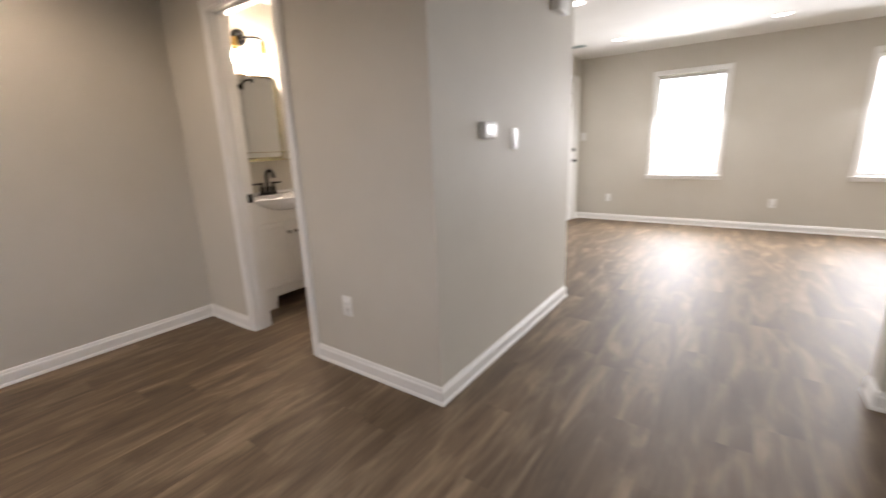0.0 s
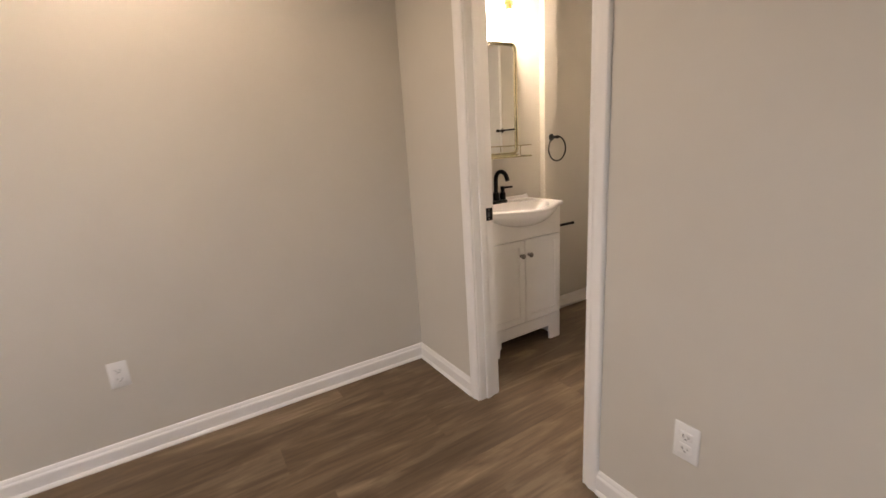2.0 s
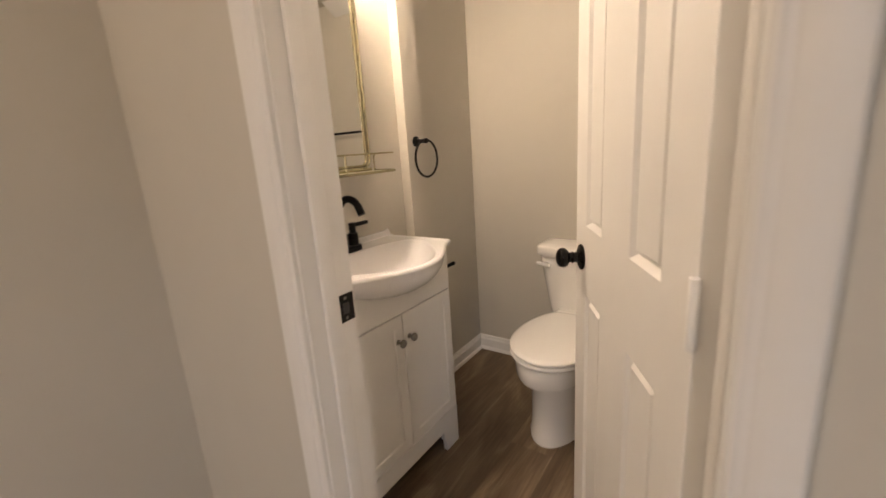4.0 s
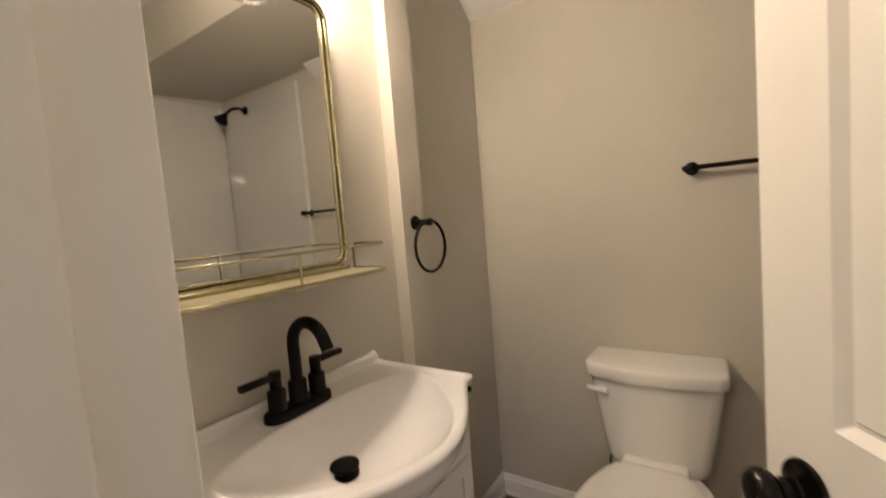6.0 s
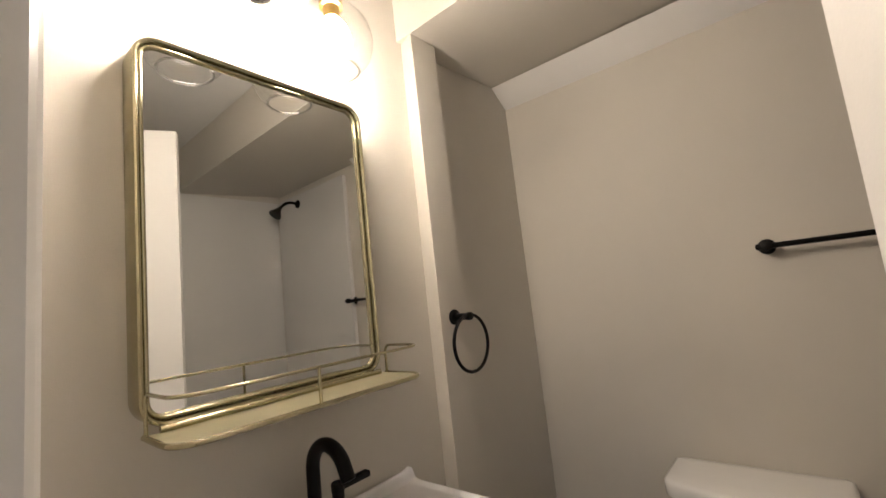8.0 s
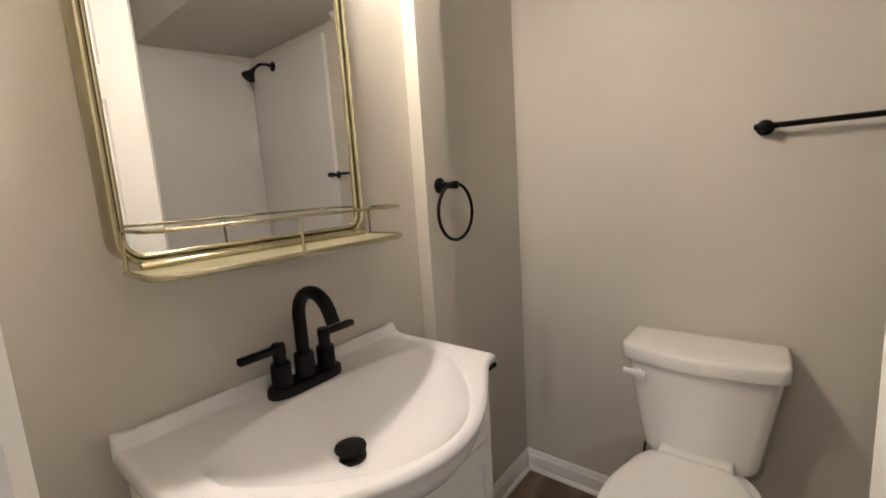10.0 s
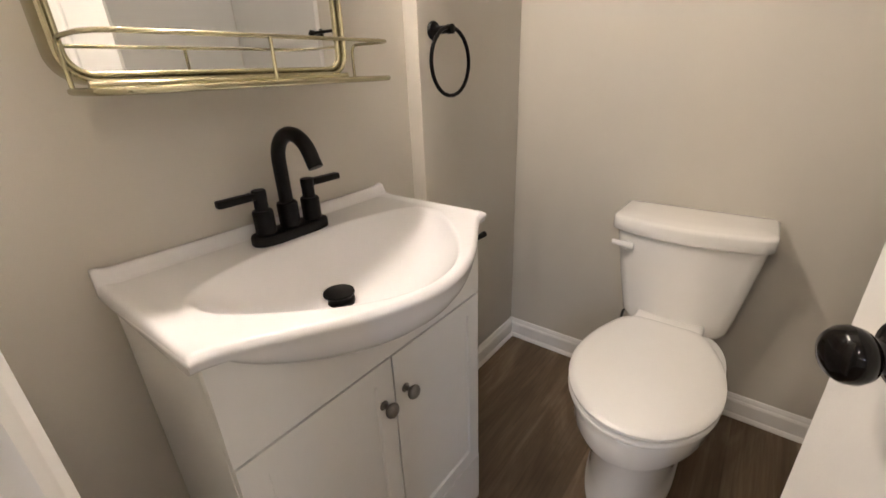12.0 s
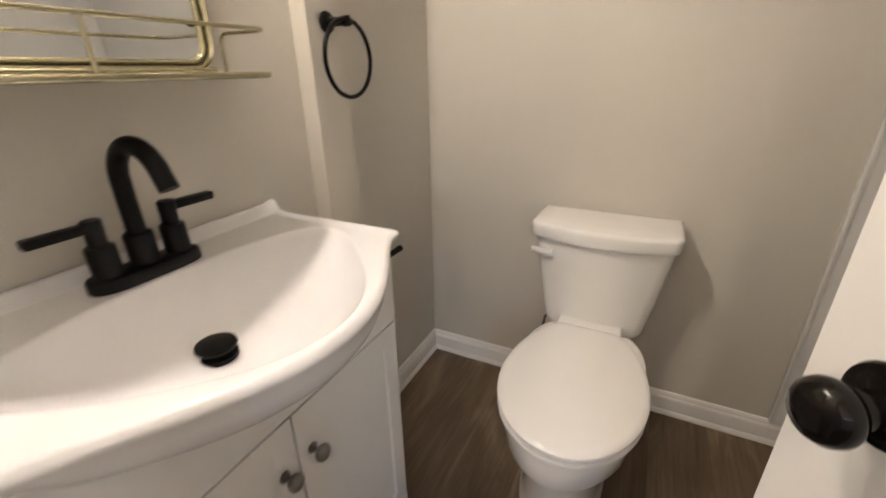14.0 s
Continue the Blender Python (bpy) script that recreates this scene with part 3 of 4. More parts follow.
# ---- faucet ----
FX, FY, FZ = -3.194, 2.090, 0.8855
faucet = root("faucet", (FX, FY, FZ), "matte black two-lever gooseneck faucet on the sink deck", "faucet")
plate_ring = lambda hx, hy, z: [(FX + hx * math.copysign(abs(math.cos(a)) ** 0.75, math.cos(a)), FY + (hy - hx) * (1 if math.sin(a) > 0 else -1) * (abs(math.sin(a)) ** 0.25) + hx * math.sin(a), z) for a in [2 * math.pi * k / 40 + 0.02 for k in range(40)]]
part("base", loft([plate_ring(0.0275, 0.080, FZ), plate_ring(0.0275, 0.080, FZ + 0.014), plate_ring(0.0255, 0.078, FZ + 0.018), plate_ring(0.019, 0.070, FZ + 0.020)]), BLACK, faucet)
part("spout_collar", lathe([(0.0195, 0.018), (0.0195, 0.062), (0.0180, 0.066), (0.010, 0.067)], (FX, FY, FZ), "z", 28), BLACK, faucet)
path = [(FX, FY, FZ + 0.060), (FX, FY, FZ + 0.100), (FX, FY, FZ + 0.142)]
path += arc((FX + 0.052, FY, FZ + 0.142), (1, 0, 0), (0, 0, 1), 0.052, 180, 22, 20)[1:]
path.append(path[-1] + (path[-1] - path[-2]).normalized() * 0.022)
part("spout", tube(path, 0.0128, 18), BLACK, faucet)
for side in (-1, 1):
    hy = FY + side * 0.0510
    part("valve_body", lathe([(0.0185, 0.018), (0.0185, 0.060), (0.0170, 0.063), (0.0120, 0.064), (0.0120, 0.082), (0.0128, 0.084), (0.0128, 0.098), (0.0115, 0.1005), (0.001, 0.101)], (FX, hy, FZ), "z", 24), BLACK, faucet)
    a, b = sorted((hy + side * 0.004, hy + side * 0.076))
    part("lever", box(FX - 0.0085, a, FZ + 0.0845, FX + 0.0085, b, FZ + 0.0975, 0.0025), BLACK, faucet)

# ---- mirror with shelf ----
MY0, MY1, MZ0, MZ1, MR, MF = 1.827, 2.306, 1.168, 1.820, 0.042, -3.222


def rounded(y0, y1, z0, z1, r, x, n=8):
    pts = []
    for cy, cz, a0 in ((y1 - r, z1 - r, 0), (y0 + r, z1 - r, 90), (y0 + r, z0 + r, 180), (y1 - r, z0 + r, 270)):
        pts += arc((x, cy, cz), (0, 1, 0), (0, 0, 1), r, a0, a0 + 90, n)
    return pts


mirror = root("wall_mirror", (BATH_X, 2.044, MZ0), "gold metal framed mirror with rounded corners and shelf", "mirror")
o = lambda d, x: rounded(MY0 + d, MY1 - d, MZ0 + d, MZ1 - d, MR - d, x)
bm = loft([o(0.000, BATH_X + 0.001), o(0.000, MF - 0.006), o(0.0015, MF - 0.0015), o(0.0045, MF), o(0.0075, MF - 0.0015), o(0.009, MF - 0.006), o(0.009, MF - 0.014), o(0.010, MF - 0.016)], cap=False)
part("frame", bm, GOLD, mirror)
part("inner_frame", tube(o(0.0135, MF - 0.012), 0.0042, 10, closed=True), GOLD, mirror)
bm = bmesh.new()
bm.faces.new([bm.verts.new(p) for p in o(0.0105, MF - 0.0145)])
ext = bmesh.ops.extrude_face_region(bm, geom=bm.faces[:])
bmesh.ops.translate(bm, vec=(-0.004, 0, 0), verts=[v for v in ext["geom"] if isinstance(v, bmesh.types.BMVert)])
part("mirror_glass", bm, MIRROR, mirror, "clear silvered mirror glass", smooth=False)
SX0, SX1, SYA, SYB, SZ = MF - 0.001, -3.095, 1.834, 2.316, 1.161
SR = 0.042
tray = [(SX0, SYA), (SX1 - SR, SYA)] + [tuple(p[:2]) for p in arc((SX1 - SR, SYA + SR, 0), (1, 0, 0), (0, 1, 0), SR, -90, 0, 6)][1:]
tray += [tuple(p[:2]) for p in arc((SX1 - SR, SYB - SR, 0), (1, 0, 0), (0, 1, 0), SR, 0, 90, 6)] + [(SX0, SYB)]
bm = loft([[(x, y, SZ - 0.0015) for x, y in tray], [(x, y, SZ + 0.0015) for x, y in tray]])
part("shelf", bm, SATIN_GOLD, mirror, "thin gold metal shelf", smooth=False)
part("shelf_rim", tube([(x, y, SZ) for x, y in tray], 0.0048, 10), GOLD, mirror)
part("back_rim", tube([(MF + 0.005, MY0 + 0.026, SZ + 0.007), (MF + 0.005, MY1 - 0.012, SZ + 0.007)], 0.0058, 12), GOLD, mirror)
side_run = [(x, y + (0.001 if y < 2 else -0.001), SZ + 0.064) for x, y in tray[1:-1]]
bend = 0.016
rail = [(SX0 + 0.005, SYA + 0.001, SZ), (SX0 + 0.005, SYA + 0.001, SZ + 0.025)] + arc((SX0 + 0.005 + bend, SYA + 0.001, SZ + 0.064 - bend), (0, 0, 1), (1, 0, 0), bend, -90, 0, 8)
rail += side_run
rail += arc((SX0 + 0.005 + bend, SYB - 0.001, SZ + 0.064 - bend), (0, 0, 1), (1, 0, 0), bend, 0, -90, 8) + [(SX0 + 0.005, SYB - 0.001, SZ + 0.025), (SX0 + 0.005, SYB - 0.001, SZ)]
part("rail", tube(rail, 0.0030, 10), GOLD, mirror, "thin gold gallery rail")
for px, py in ((SX1, 2.054),):
    part("rail_post", tube([(px, py, SZ), (px, py, SZ + 0.064)], 0.0029, 8), GOLD, mirror)

# ---- vanity light ----
LY, LZ = 2.062, 2.080
light = root("vanity_light", (BATH_X, LY, LZ), "black and brass two-globe vanity light glowing above the mirror", "wall light")
part("backplate", lathe([(0.058, 0.0), (0.060, 0.006), (0.056, 0.018), (0.040, 0.026), (0.018, 0.029), (0.016, 0.060), (0.001, 0.062)], (BATH_X, LY, LZ), "x", 36), BLACK, light)
GX, GZ, GR = -3.140, 1.905, 0.086
for gy in (1.946, 2.178):
    side = -1 if gy < LY else 1
    pts = [(BATH_X + 0.05, LY, LZ)] + [Vector((BATH_X + 0.05, LY, LZ)).lerp(Vector((GX, LY + side * 0.06, LZ - 0.004)), k / 4) for k in range(1, 5)]
    pts += [(GX, gy - side * 0.012, LZ - 0.008), (GX, gy, LZ - 0.014), (GX, gy, LZ - 0.028)]
    part("arm", tube(pts, 0.0062, 12), BLACK, light)
    top = GZ + GR
    socket = part("socket", lathe([(0.010, top + 0.062), (0.0175, top + 0.060), (0.019, top + 0.050), (0.019, top + 0.026), (0.022, top + 0.024), (0.022, top + 0.014), (0.026, top + 0.010), (0.026, top - 0.004), (0.0185, top - 0.006), (0.0175, top - 0.032), (0.012, top - 0.034)], (GX, gy, 0), "z", 28), BRASS, light, "aged brass lamp socket")
    prof = []
    for k in range(17):
        a = radians(163 - (163 - 36) * k / 16)
        prof.append((GR * math.sin(a), GZ - GR * math.cos(a)))
    bm = lathe(prof, (GX, gy, 0), "z", 40, cap=False)
    globe = part("globe", bm, GLOBE, light, "clear round glass globe open at the bottom")
    rr = GR * math.sin(radians(36))
    part("globe_rim", tube([(GX + rr * math.cos(2 * math.pi * k / 36), gy + rr * math.sin(2 * math.pi * k / 36), GZ - GR * math.cos(radians(36))) for k in range(36)], 0.0028, 8, closed=True), GLASS_RIM, globe)
    part("bulb", lathe([(0.012, top - 0.028), (0.016, top - 0.036), (0.029, top - 0.049), (0.0360, top - 0.066), (0.0360, top - 0.080), (0.031, top - 0.096), (0.019, top - 0.107), (0.001, top - 0.111)], (GX, gy, 0), "z", 24), BULB, light, "glowing frosted bulb")

# ---- towel ring, paper holder, towel bar ----
RX, RY, RZ = CHX, 2.586, 1.263
ring = root("towel_ring", (RX, RY, RZ), "black metal towel ring on the pipe chase", "towel ring")
part("rosette", lathe([(0.022, 0.0), (0.0225, 0.004), (0.020, 0.008), (0.012, 0.010), (0.0095, 0.013), (0.0095, 0.046), (0.011, 0.048), (0.011, 0.062), (0.001, 0.064)], (RX, RY, RZ), "x", 28), BLACK, ring)
RR = 0.078
part("ring", tube([(RX + 0.054, RY + RR * math.sin(2 * math.pi * k / 48), RZ - RR + 0.004 + RR * math.cos(2 * math.pi * k / 48)) for k in range(48)], 0.0048, 10, closed=True), BLACK, ring)
paper = root("toilet_paper_holder", (RX, 2.595, 0.671), "black metal toilet paper holder with an empty arm", "paper holder")
part("rosette", lathe([(0.022, 0.0), (0.0225, 0.004), (0.020, 0.008), (0.0095, 0.012), (0.0095, 0.05), (0.001, 0.052)], (RX, 2.595, 0.671), "x", 24), BLACK, paper)
part("arm", lathe([(0.001, 2.586), (0.0085, 2.588), (0.0085, 2.745), (0.010, 2.747), (0.010, 2.759), (0.001, 2.761)], (RX + 0.045, 0, 0.671), "y", 16), BLACK, paper)
BZ, BXA, BXB = 1.367, -2.498, -2.050
bar = root("towel_bar", ((BXA + BXB) / 2, BATH_Y, BZ), "black metal towel bar on the wall above the toilet", "towel bar")
for bx in (BXA, BXB):
    part("rosette", lathe([(0.022, BATH_Y), (0.0225, BATH_Y - 0.004), (0.020, BATH_Y - 0.009), (0.0105, BATH_Y - 0.012), (0.0105, BATH_Y - 0.040), (0.014, BATH_Y - 0.043), (0.014, BATH_Y - 0.062), (0.001, BATH_Y - 0.065)], (bx, 0, BZ), "y", 28), BLACK, bar)
part("bar", lathe([(0.001, BXA - 0.026), (0.008, BXA - 0.024), (0.009, BXA - 0.018), (0.0078, BXA - 0.012), (0.0078, BXB + 0.012), (0.009, BXB + 0.018), (0.008, BXB + 0.024), (0.001, BXB + 0.026)], (0, BATH_Y - 0.052, BZ), "x", 18), BLACK, bar)

# ---- toilet ----
TX = -2.624
toilet = root("toilet", (TX, 2.75, 0), "white two-piece toilet with round bowl and closed lid", "toilet")


def egg(hx, y0, y1, z, back=2.6, n=48, flat=1.0):
    """A rounded plan: fuller at the back (y1), round at the front (y0)."""
    mid = y0 + (y1 - y0) * 0.54
    ring_pts = []
    for k in range(n):
        a = 2 * math.pi * k / n
        c, s = math.cos(a), math.sin(a)
        p = 2.0 if s < 0 else back
        x = hx * math.copysign(abs(c) ** (2 / p), c)
        y = (mid - y0) * s if s < 0 else (y1 - mid) * math.copysign(abs(s) ** (2 / p), s)
        ring_pts.append((TX + x, mid + y + 0.018, z * 0.988))
    return ring_pts


bm = loft([egg(0.120, 2.498, 2.98, 0.0, 4), egg(0.120, 2.498, 2.98, 0.014, 4), egg(0.115, 2.503, 2.97, 0.024, 4), egg(0.111, 2.506, 2.95, 0.10, 4), egg(0.110, 2.504, 2.95, 0.18, 4), egg(0.113, 2.500, 2.96, 0.245, 3.5),
           egg(0.122, 2.490, 2.98, 0.278, 3.2), egg(0.138, 2.474, 3.00, 0.286, 3), egg(0.158, 2.457, 3.02, 0.293, 3), egg(0.172, 2.438, 3.03, 0.300, 3), egg(0.179, 2.434, 3.03, 0.311, 3), egg(0.180, 2.433, 3.03, 0.345, 3), egg(0.181, 2.433, 3.03, 0.370, 3), egg(0.177, 2.438, 3.03, 0.380, 3), egg(0.163, 2.454, 3.02, 0.3835, 3)])
part("bowl", bm, CHINA, toilet)


def lid_ring(hx, y0, cut, z, n=56):
    """Round front, sides drawn in towards a straight back edge."""
    mid = 2.668
    pts = []
    for k in range(n):
        a = 2 * math.pi * k / n
        c, q = math.cos(a), math.sin(a)
        y = mid + (mid - y0) * q if q < 0 else mid + 0.300 * q
        pts.append((TX + hx * c * (1.0 if y < cut else 0.985), min(y, cut) + 0.018, z * 0.988))
    return pts


bm = loft([lid_ring(0.170, 2.438, 2.915, 0.3865), lid_ring(0.179, 2.429, 2.920, 0.389), lid_ring(0.183, 2.425, 2.922, 0.394), lid_ring(0.183, 2.425, 2.922, 0.400), lid_ring(0.180, 2.429, 2.920, 0.4045), lid_ring(0.170, 2.439, 2.915, 0.4065)])
part("seat", bm, SEATMAT, toilet, "white plastic seat")
bm = loft([lid_ring(0.168, 2.441, 2.925, 0.4095), lid_ring(0.180, 2.428, 2.930, 0.4115), lid_ring(0.184, 2.424, 2.933, 0.416), lid_ring(0.184, 2.424, 2.933, 0.423), lid_ring(0.179, 2.430, 2.930, 0.4285), lid_ring(0.165, 2.444, 2.922, 0.432), lid_ring(0.12, 2.51, 2.90, 0.4345), lid_ring(0.05, 2.60, 2.80, 0.4355)])
part("seat_cover", bm, SEATMAT, toilet, "closed white plastic seat cover")


part("hinge_cover", box(TX - 0.098, 2.905, 0.384, TX + 0.098, 3.002, 0.4235, 0.010, 3), SEATMAT, toilet)


def tank_ring(hx, front, bow, z, back=3.166, r=0.045):
    """Straight back, well rounded front corners and a bowed front."""
    z *= 0.988
    half = hx - r
    pts = [(TX + hx - 0.012, back, z), (TX - hx + 0.012, back, z), (TX - hx, back - 0.012, z)]
    edge = front + 0.022 + bow * 0.62
    for k in range(7):
        a = math.pi / 2 * k / 6
        pts.append((TX - half - r * math.cos(a), edge + r - r * math.sin(a), z))
    for k in range(1, 12):
        u = -1 + 2 * k / 12
        pts.append((TX + u * half, edge - bow * 0.62 * (1 - u * u), z))
    for k in range(7):
        a = math.pi / 2 * (1 - k / 6)
        pts.append((TX + half + r * math.cos(a), edge + r - r * math.sin(a), z))
    pts.append((TX + hx, back - 0.012, z))
    return pts


bm = loft([tank_ring(0.130, 2.990, 0.03, 0.374), tank_ring(0.146, 2.972, 0.034, 0.380), tank_ring(0.155, 2.962, 0.036, 0.40), tank_ring(0.159, 2.958, 0.037, 0.43), tank_ring(0.174, 2.948, 0.040, 0.52), tank_ring(0.194, 2.934, 0.044, 0.66), tank_ring(0.199, 2.930, 0.045, 0.700)])
part("tank", bm, CHINA, toilet)
bm = loft([tank_ring(0.203, 2.923, 0.045, 0.700, 3.168), tank_ring(0.2095, 2.915, 0.046, 0.7015, 3.170), tank_ring(0.211, 2.913, 0.046, 0.705, 3.172), tank_ring(0.211, 2.913, 0.046, 0.736, 3.172), tank_ring(0.2095, 2.915, 0.046, 0.7415, 3.171), tank_ring(0.205, 2.920, 0.046, 0.7455, 3.167), tank_ring(0.198, 2.928, 0.045, 0.748, 3.160), tank_ring(0.15, 2.98, 0.03, 0.7505, 3.13)])
part("tank_lid", bm, CHINA, toilet)
hx0 = TX - 0.155
handle = part("flush_handle", lathe([(0.0155, 3.002), (0.0155, 2.984), (0.014, 2.979), (0.011, 2.968), (0.001, 2.966)], (hx0, 0, 0.642), "y", 18), CHINA, toilet, "white flush lever")
part("lever", loft([[(hx0 + 0.020 - 0.062 * t, 2.973 - 0.010 * t + (0.0095 + 0.001 * t) * math.cos(a) * 0.7, 0.643 + 0.011 * t + (0.0125 - 0.004 * t) * math.sin(a)) for a in [2 * math.pi * k / 14 for k in range(14)]] for t in (0, 0.1, 0.35, 0.7, 0.95, 1.0)]), CHINA, handle)
for bx in (-0.075, 0.075):
    part("bolt_cap", lathe([(0.012, 0.0), (0.012, 0.008), (0.008, 0.013), (0.001, 0.014)], (TX + bx * 1.32, 2.76, 0.0), "z", 14), CHINA, toilet)
supply = root("water_supply_line", (-2.80, BATH_Y, 0.17), "dark braided supply hose and valve behind the toilet", "supply line")
pts = [Vector((-2.80, 3.15, 0.17)), Vector((-2.80, 3.13, 0.19)), Vector((-2.795, 3.11, 0.28)), Vector((-2.785, 3.09, 0.345)), Vector((-2.770, 3.075, 0.366)), Vector((-2.752, 3.07, 0.362)), Vector((-2.740, 3.07, 0.366))]
fine = []
for a, b in zip(pts, pts[1:]):
    fine += [a.lerp(b, k / 4) for k in range(4)]
part("hose", tube(fine + [pts[-1]], 0.0045, 8), HOSE, supply)
part("valve", lathe([(0.020, BATH_Y), (0.020, BATH_Y - 0.004), (0.008, BATH_Y - 0.006), (0.008, BATH_Y - 0.045), (0.001, BATH_Y - 0.046)], (-2.80, 0, 0.17), "y", 16), CHROME, supply)

# ---- bathtub, surround, shower head ----
TUB0, TUB1 = -1.990, -1.272
tub = root("bathtub", (-1.63, 2.4, 0), "white alcove bathtub beside the toilet", "bathtub")


def rim(x0, x1, y0, y1, z, r=0.05, n=6):
    pts = []
    for cx, cy, a0 in ((x1 - r, y1 - r, 0), (x0 + r, y1 - r, 90), (x0 + r, y0 + r, 180), (x1 - r, y0 + r, 270)):
        pts += arc((cx, cy, z), (1, 0, 0), (0, 1, 0), r, a0, a0 + 90, n)
    return pts


ta, tb = DY1 + 0.002, BATH_Y - 0.002
bm = loft([rim(TUB0 + 0.02, TUB1, ta, tb, 0.0, 0.01), rim(TUB0 + 0.015, TUB1, ta, tb, 0.34, 0.01), rim(TUB0, TUB1, ta, tb, 0.36, 0.01), rim(TUB0, TUB1, ta, tb, 0.385, 0.01), rim(TUB0 + 0.01, TUB1, ta, tb, 0.392, 0.012), rim(TUB0 + 0.07, TUB1 - 0.05, ta + 0.07, tb - 0.09, 0.39, 0.1),
           rim(TUB0 + 0.09, TUB1 - 0.06, ta + 0.1, tb - 0.11, 0.36, 0.1), rim(TUB0 + 0.14, TUB1 - 0.11, ta + 0.2, tb - 0.16, 0.10, 0.1), rim(TUB0 + 0.18, TUB1 - 0.15, ta + 0.25, tb - 0.2, 0.07, 0.08)])
part("tub", bm, SURROUND, tub)
surround = root("shower_surround", (-1.63, BATH_Y, 0.4), "glossy white panel surround above the bathtub", "shower surround")
part("panel", box(TUB0 - 0.051, BATH_Y - 0.022, 0.393, -1.282, BATH_Y, 2.128, 0.004), SURROUND, surround, smooth=False)
part("panel", box(-1.282, DY1 + 0.02, 0.392, -1.270, BATH_Y - 0.022, 2.124, 0.003), SURROUND, surround, smooth=False)
part("panel", box(TUB0 - 0.028, DY1, 0.392, -1.270, DY1 + 0.02, 2.124, 0.004), SURROUND, surround, smooth=False)
part("panel", box(TUB0 - 0.051, BATH_Y - 0.022, 0.093, TUB0 - 0.001, BATH_Y - 0.0005, 0.393), SURROUND, surround, smooth=False)
part("edge_trim", box(TUB0 - 0.062, BATH_Y - 0.026, 0.093, TUB0 - 0.051, BATH_Y - 0.0005, 2.124, 0.003), SURROUND, surround)
shower = root("shower_fixture", (-1.545, BATH_Y - 0.022, 2.06), "dark bronze shower head on a curved arm", "shower")
sp = BATH_Y - 0.022
part("flange", lathe([(0.028, sp), (0.028, sp - 0.004), (0.018, sp - 0.010), (0.010, sp - 0.012)], (-1.545, 0, 2.06), "y", 24), BRONZE, shower)
arm_pts = [Vector((-1.545, sp, 2.06)), Vector((-1.545, sp - 0.05, 2.065)), Vector((-1.545, sp - 0.09, 2.055)), Vector((-1.545, sp - 0.125, 2.025))]
part("arm", tube([a.lerp(b, k / 3) for a, b in zip(arm_pts, arm_pts[1:]) for k in range(3)] + [arm_pts[-1]], 0.0095, 12), BRONZE, shower)
head_bm = lathe([(0.011, 0.0), (0.014, -0.012), (0.018, -0.022), (0.030, -0.045), (0.040, -0.060), (0.040, -0.068), (0.001, -0.069)], (0, 0, 0), "z", 28)
head_bm.transform(Matrix.Translation((-1.545, sp - 0.128, 2.022)) @ Matrix.Rotation(radians(-38), 4, "X"))
part("head", head_bm, BRONZE, shower)


# ---- outlets, switches, thermostat, chime ----
def wall_plate(name, at, normal, label, category, kind):
    """A screwed plate: built facing +x at the origin, then turned to face normal."""
    turn = math.degrees(math.atan2(normal[1], normal[0]))
    r = root(name, at, label, category, turn=turn)
    m = r.matrix_world.copy()

    def put(pname, bm, material, parent=r, plabel="", smooth=True):
        bm.transform(m)
        return part(pname, bm, material, parent, plabel, smooth)

    put("plate", box(0, -0.035, -0.0575, 0.0055, 0.035, 0.0575, 0.003), PLATE)
    if kind == "outlet":
        for cz in (-0.0195, 0.0195):
            face = put("receptacle", box(0.004, -0.017, cz - 0.0145, 0.0075, 0.017, cz + 0.0145, 0.003), PLATE)
            put("slot", box(0.0070, -0.0085, cz - 0.004, 0.0078, -0.0060, cz + 0.006), SLOT, face, smooth=False)
            put("slot", box(0.0070, 0.0060, cz - 0.003, 0.0078, 0.0085, cz + 0.005), SLOT, face, smooth=False)
            put("ground_hole", lathe([(0.0025, 0.0070), (0.0025, 0.0078)], (0, 0, cz - 0.009), "x", 10), SLOT, face)
        put("screw", lathe([(0.003, 0.005), (0.0025, 0.0066)], (0, 0, 0), "x", 10), PLATE)
    else:
        for cz in (-0.022, 0.022):
            b = box(0.004, -0.016, cz - 0.019, 0.0085, 0.016, cz + 0.019, 0.002)
            put("rocker", b, PLATE)
    return r


wall_plate("outlet", (HX, 0.10, 0.395), (1, 0), "white duplex outlet low on the hall wall", "outlet", "outlet")
wall_plate("outlet", (-1.703, DY0, 0.388), (0, -1), "white duplex outlet beside the bathroom doorway", "outlet", "outlet")
wall_plate("outlet", (-1.66, FAR, 0.348), (0, -1), "white duplex outlet on the living room wall", "outlet", "outlet")
wall_plate("outlet", (0.361, FAR, 0.353), (0, -1), "white duplex outlet between the windows", "outlet", "outlet")
wall_plate("light_switch", (-2.085, FAR, 1.275), (0, -1), "white light switch near the entrance door", "light switch", "switch")
wall_plate("light_switch", (EX, 2.320, 1.252), (1, 0), "white double rocker switch beside the thermostat", "light switch", "switch")

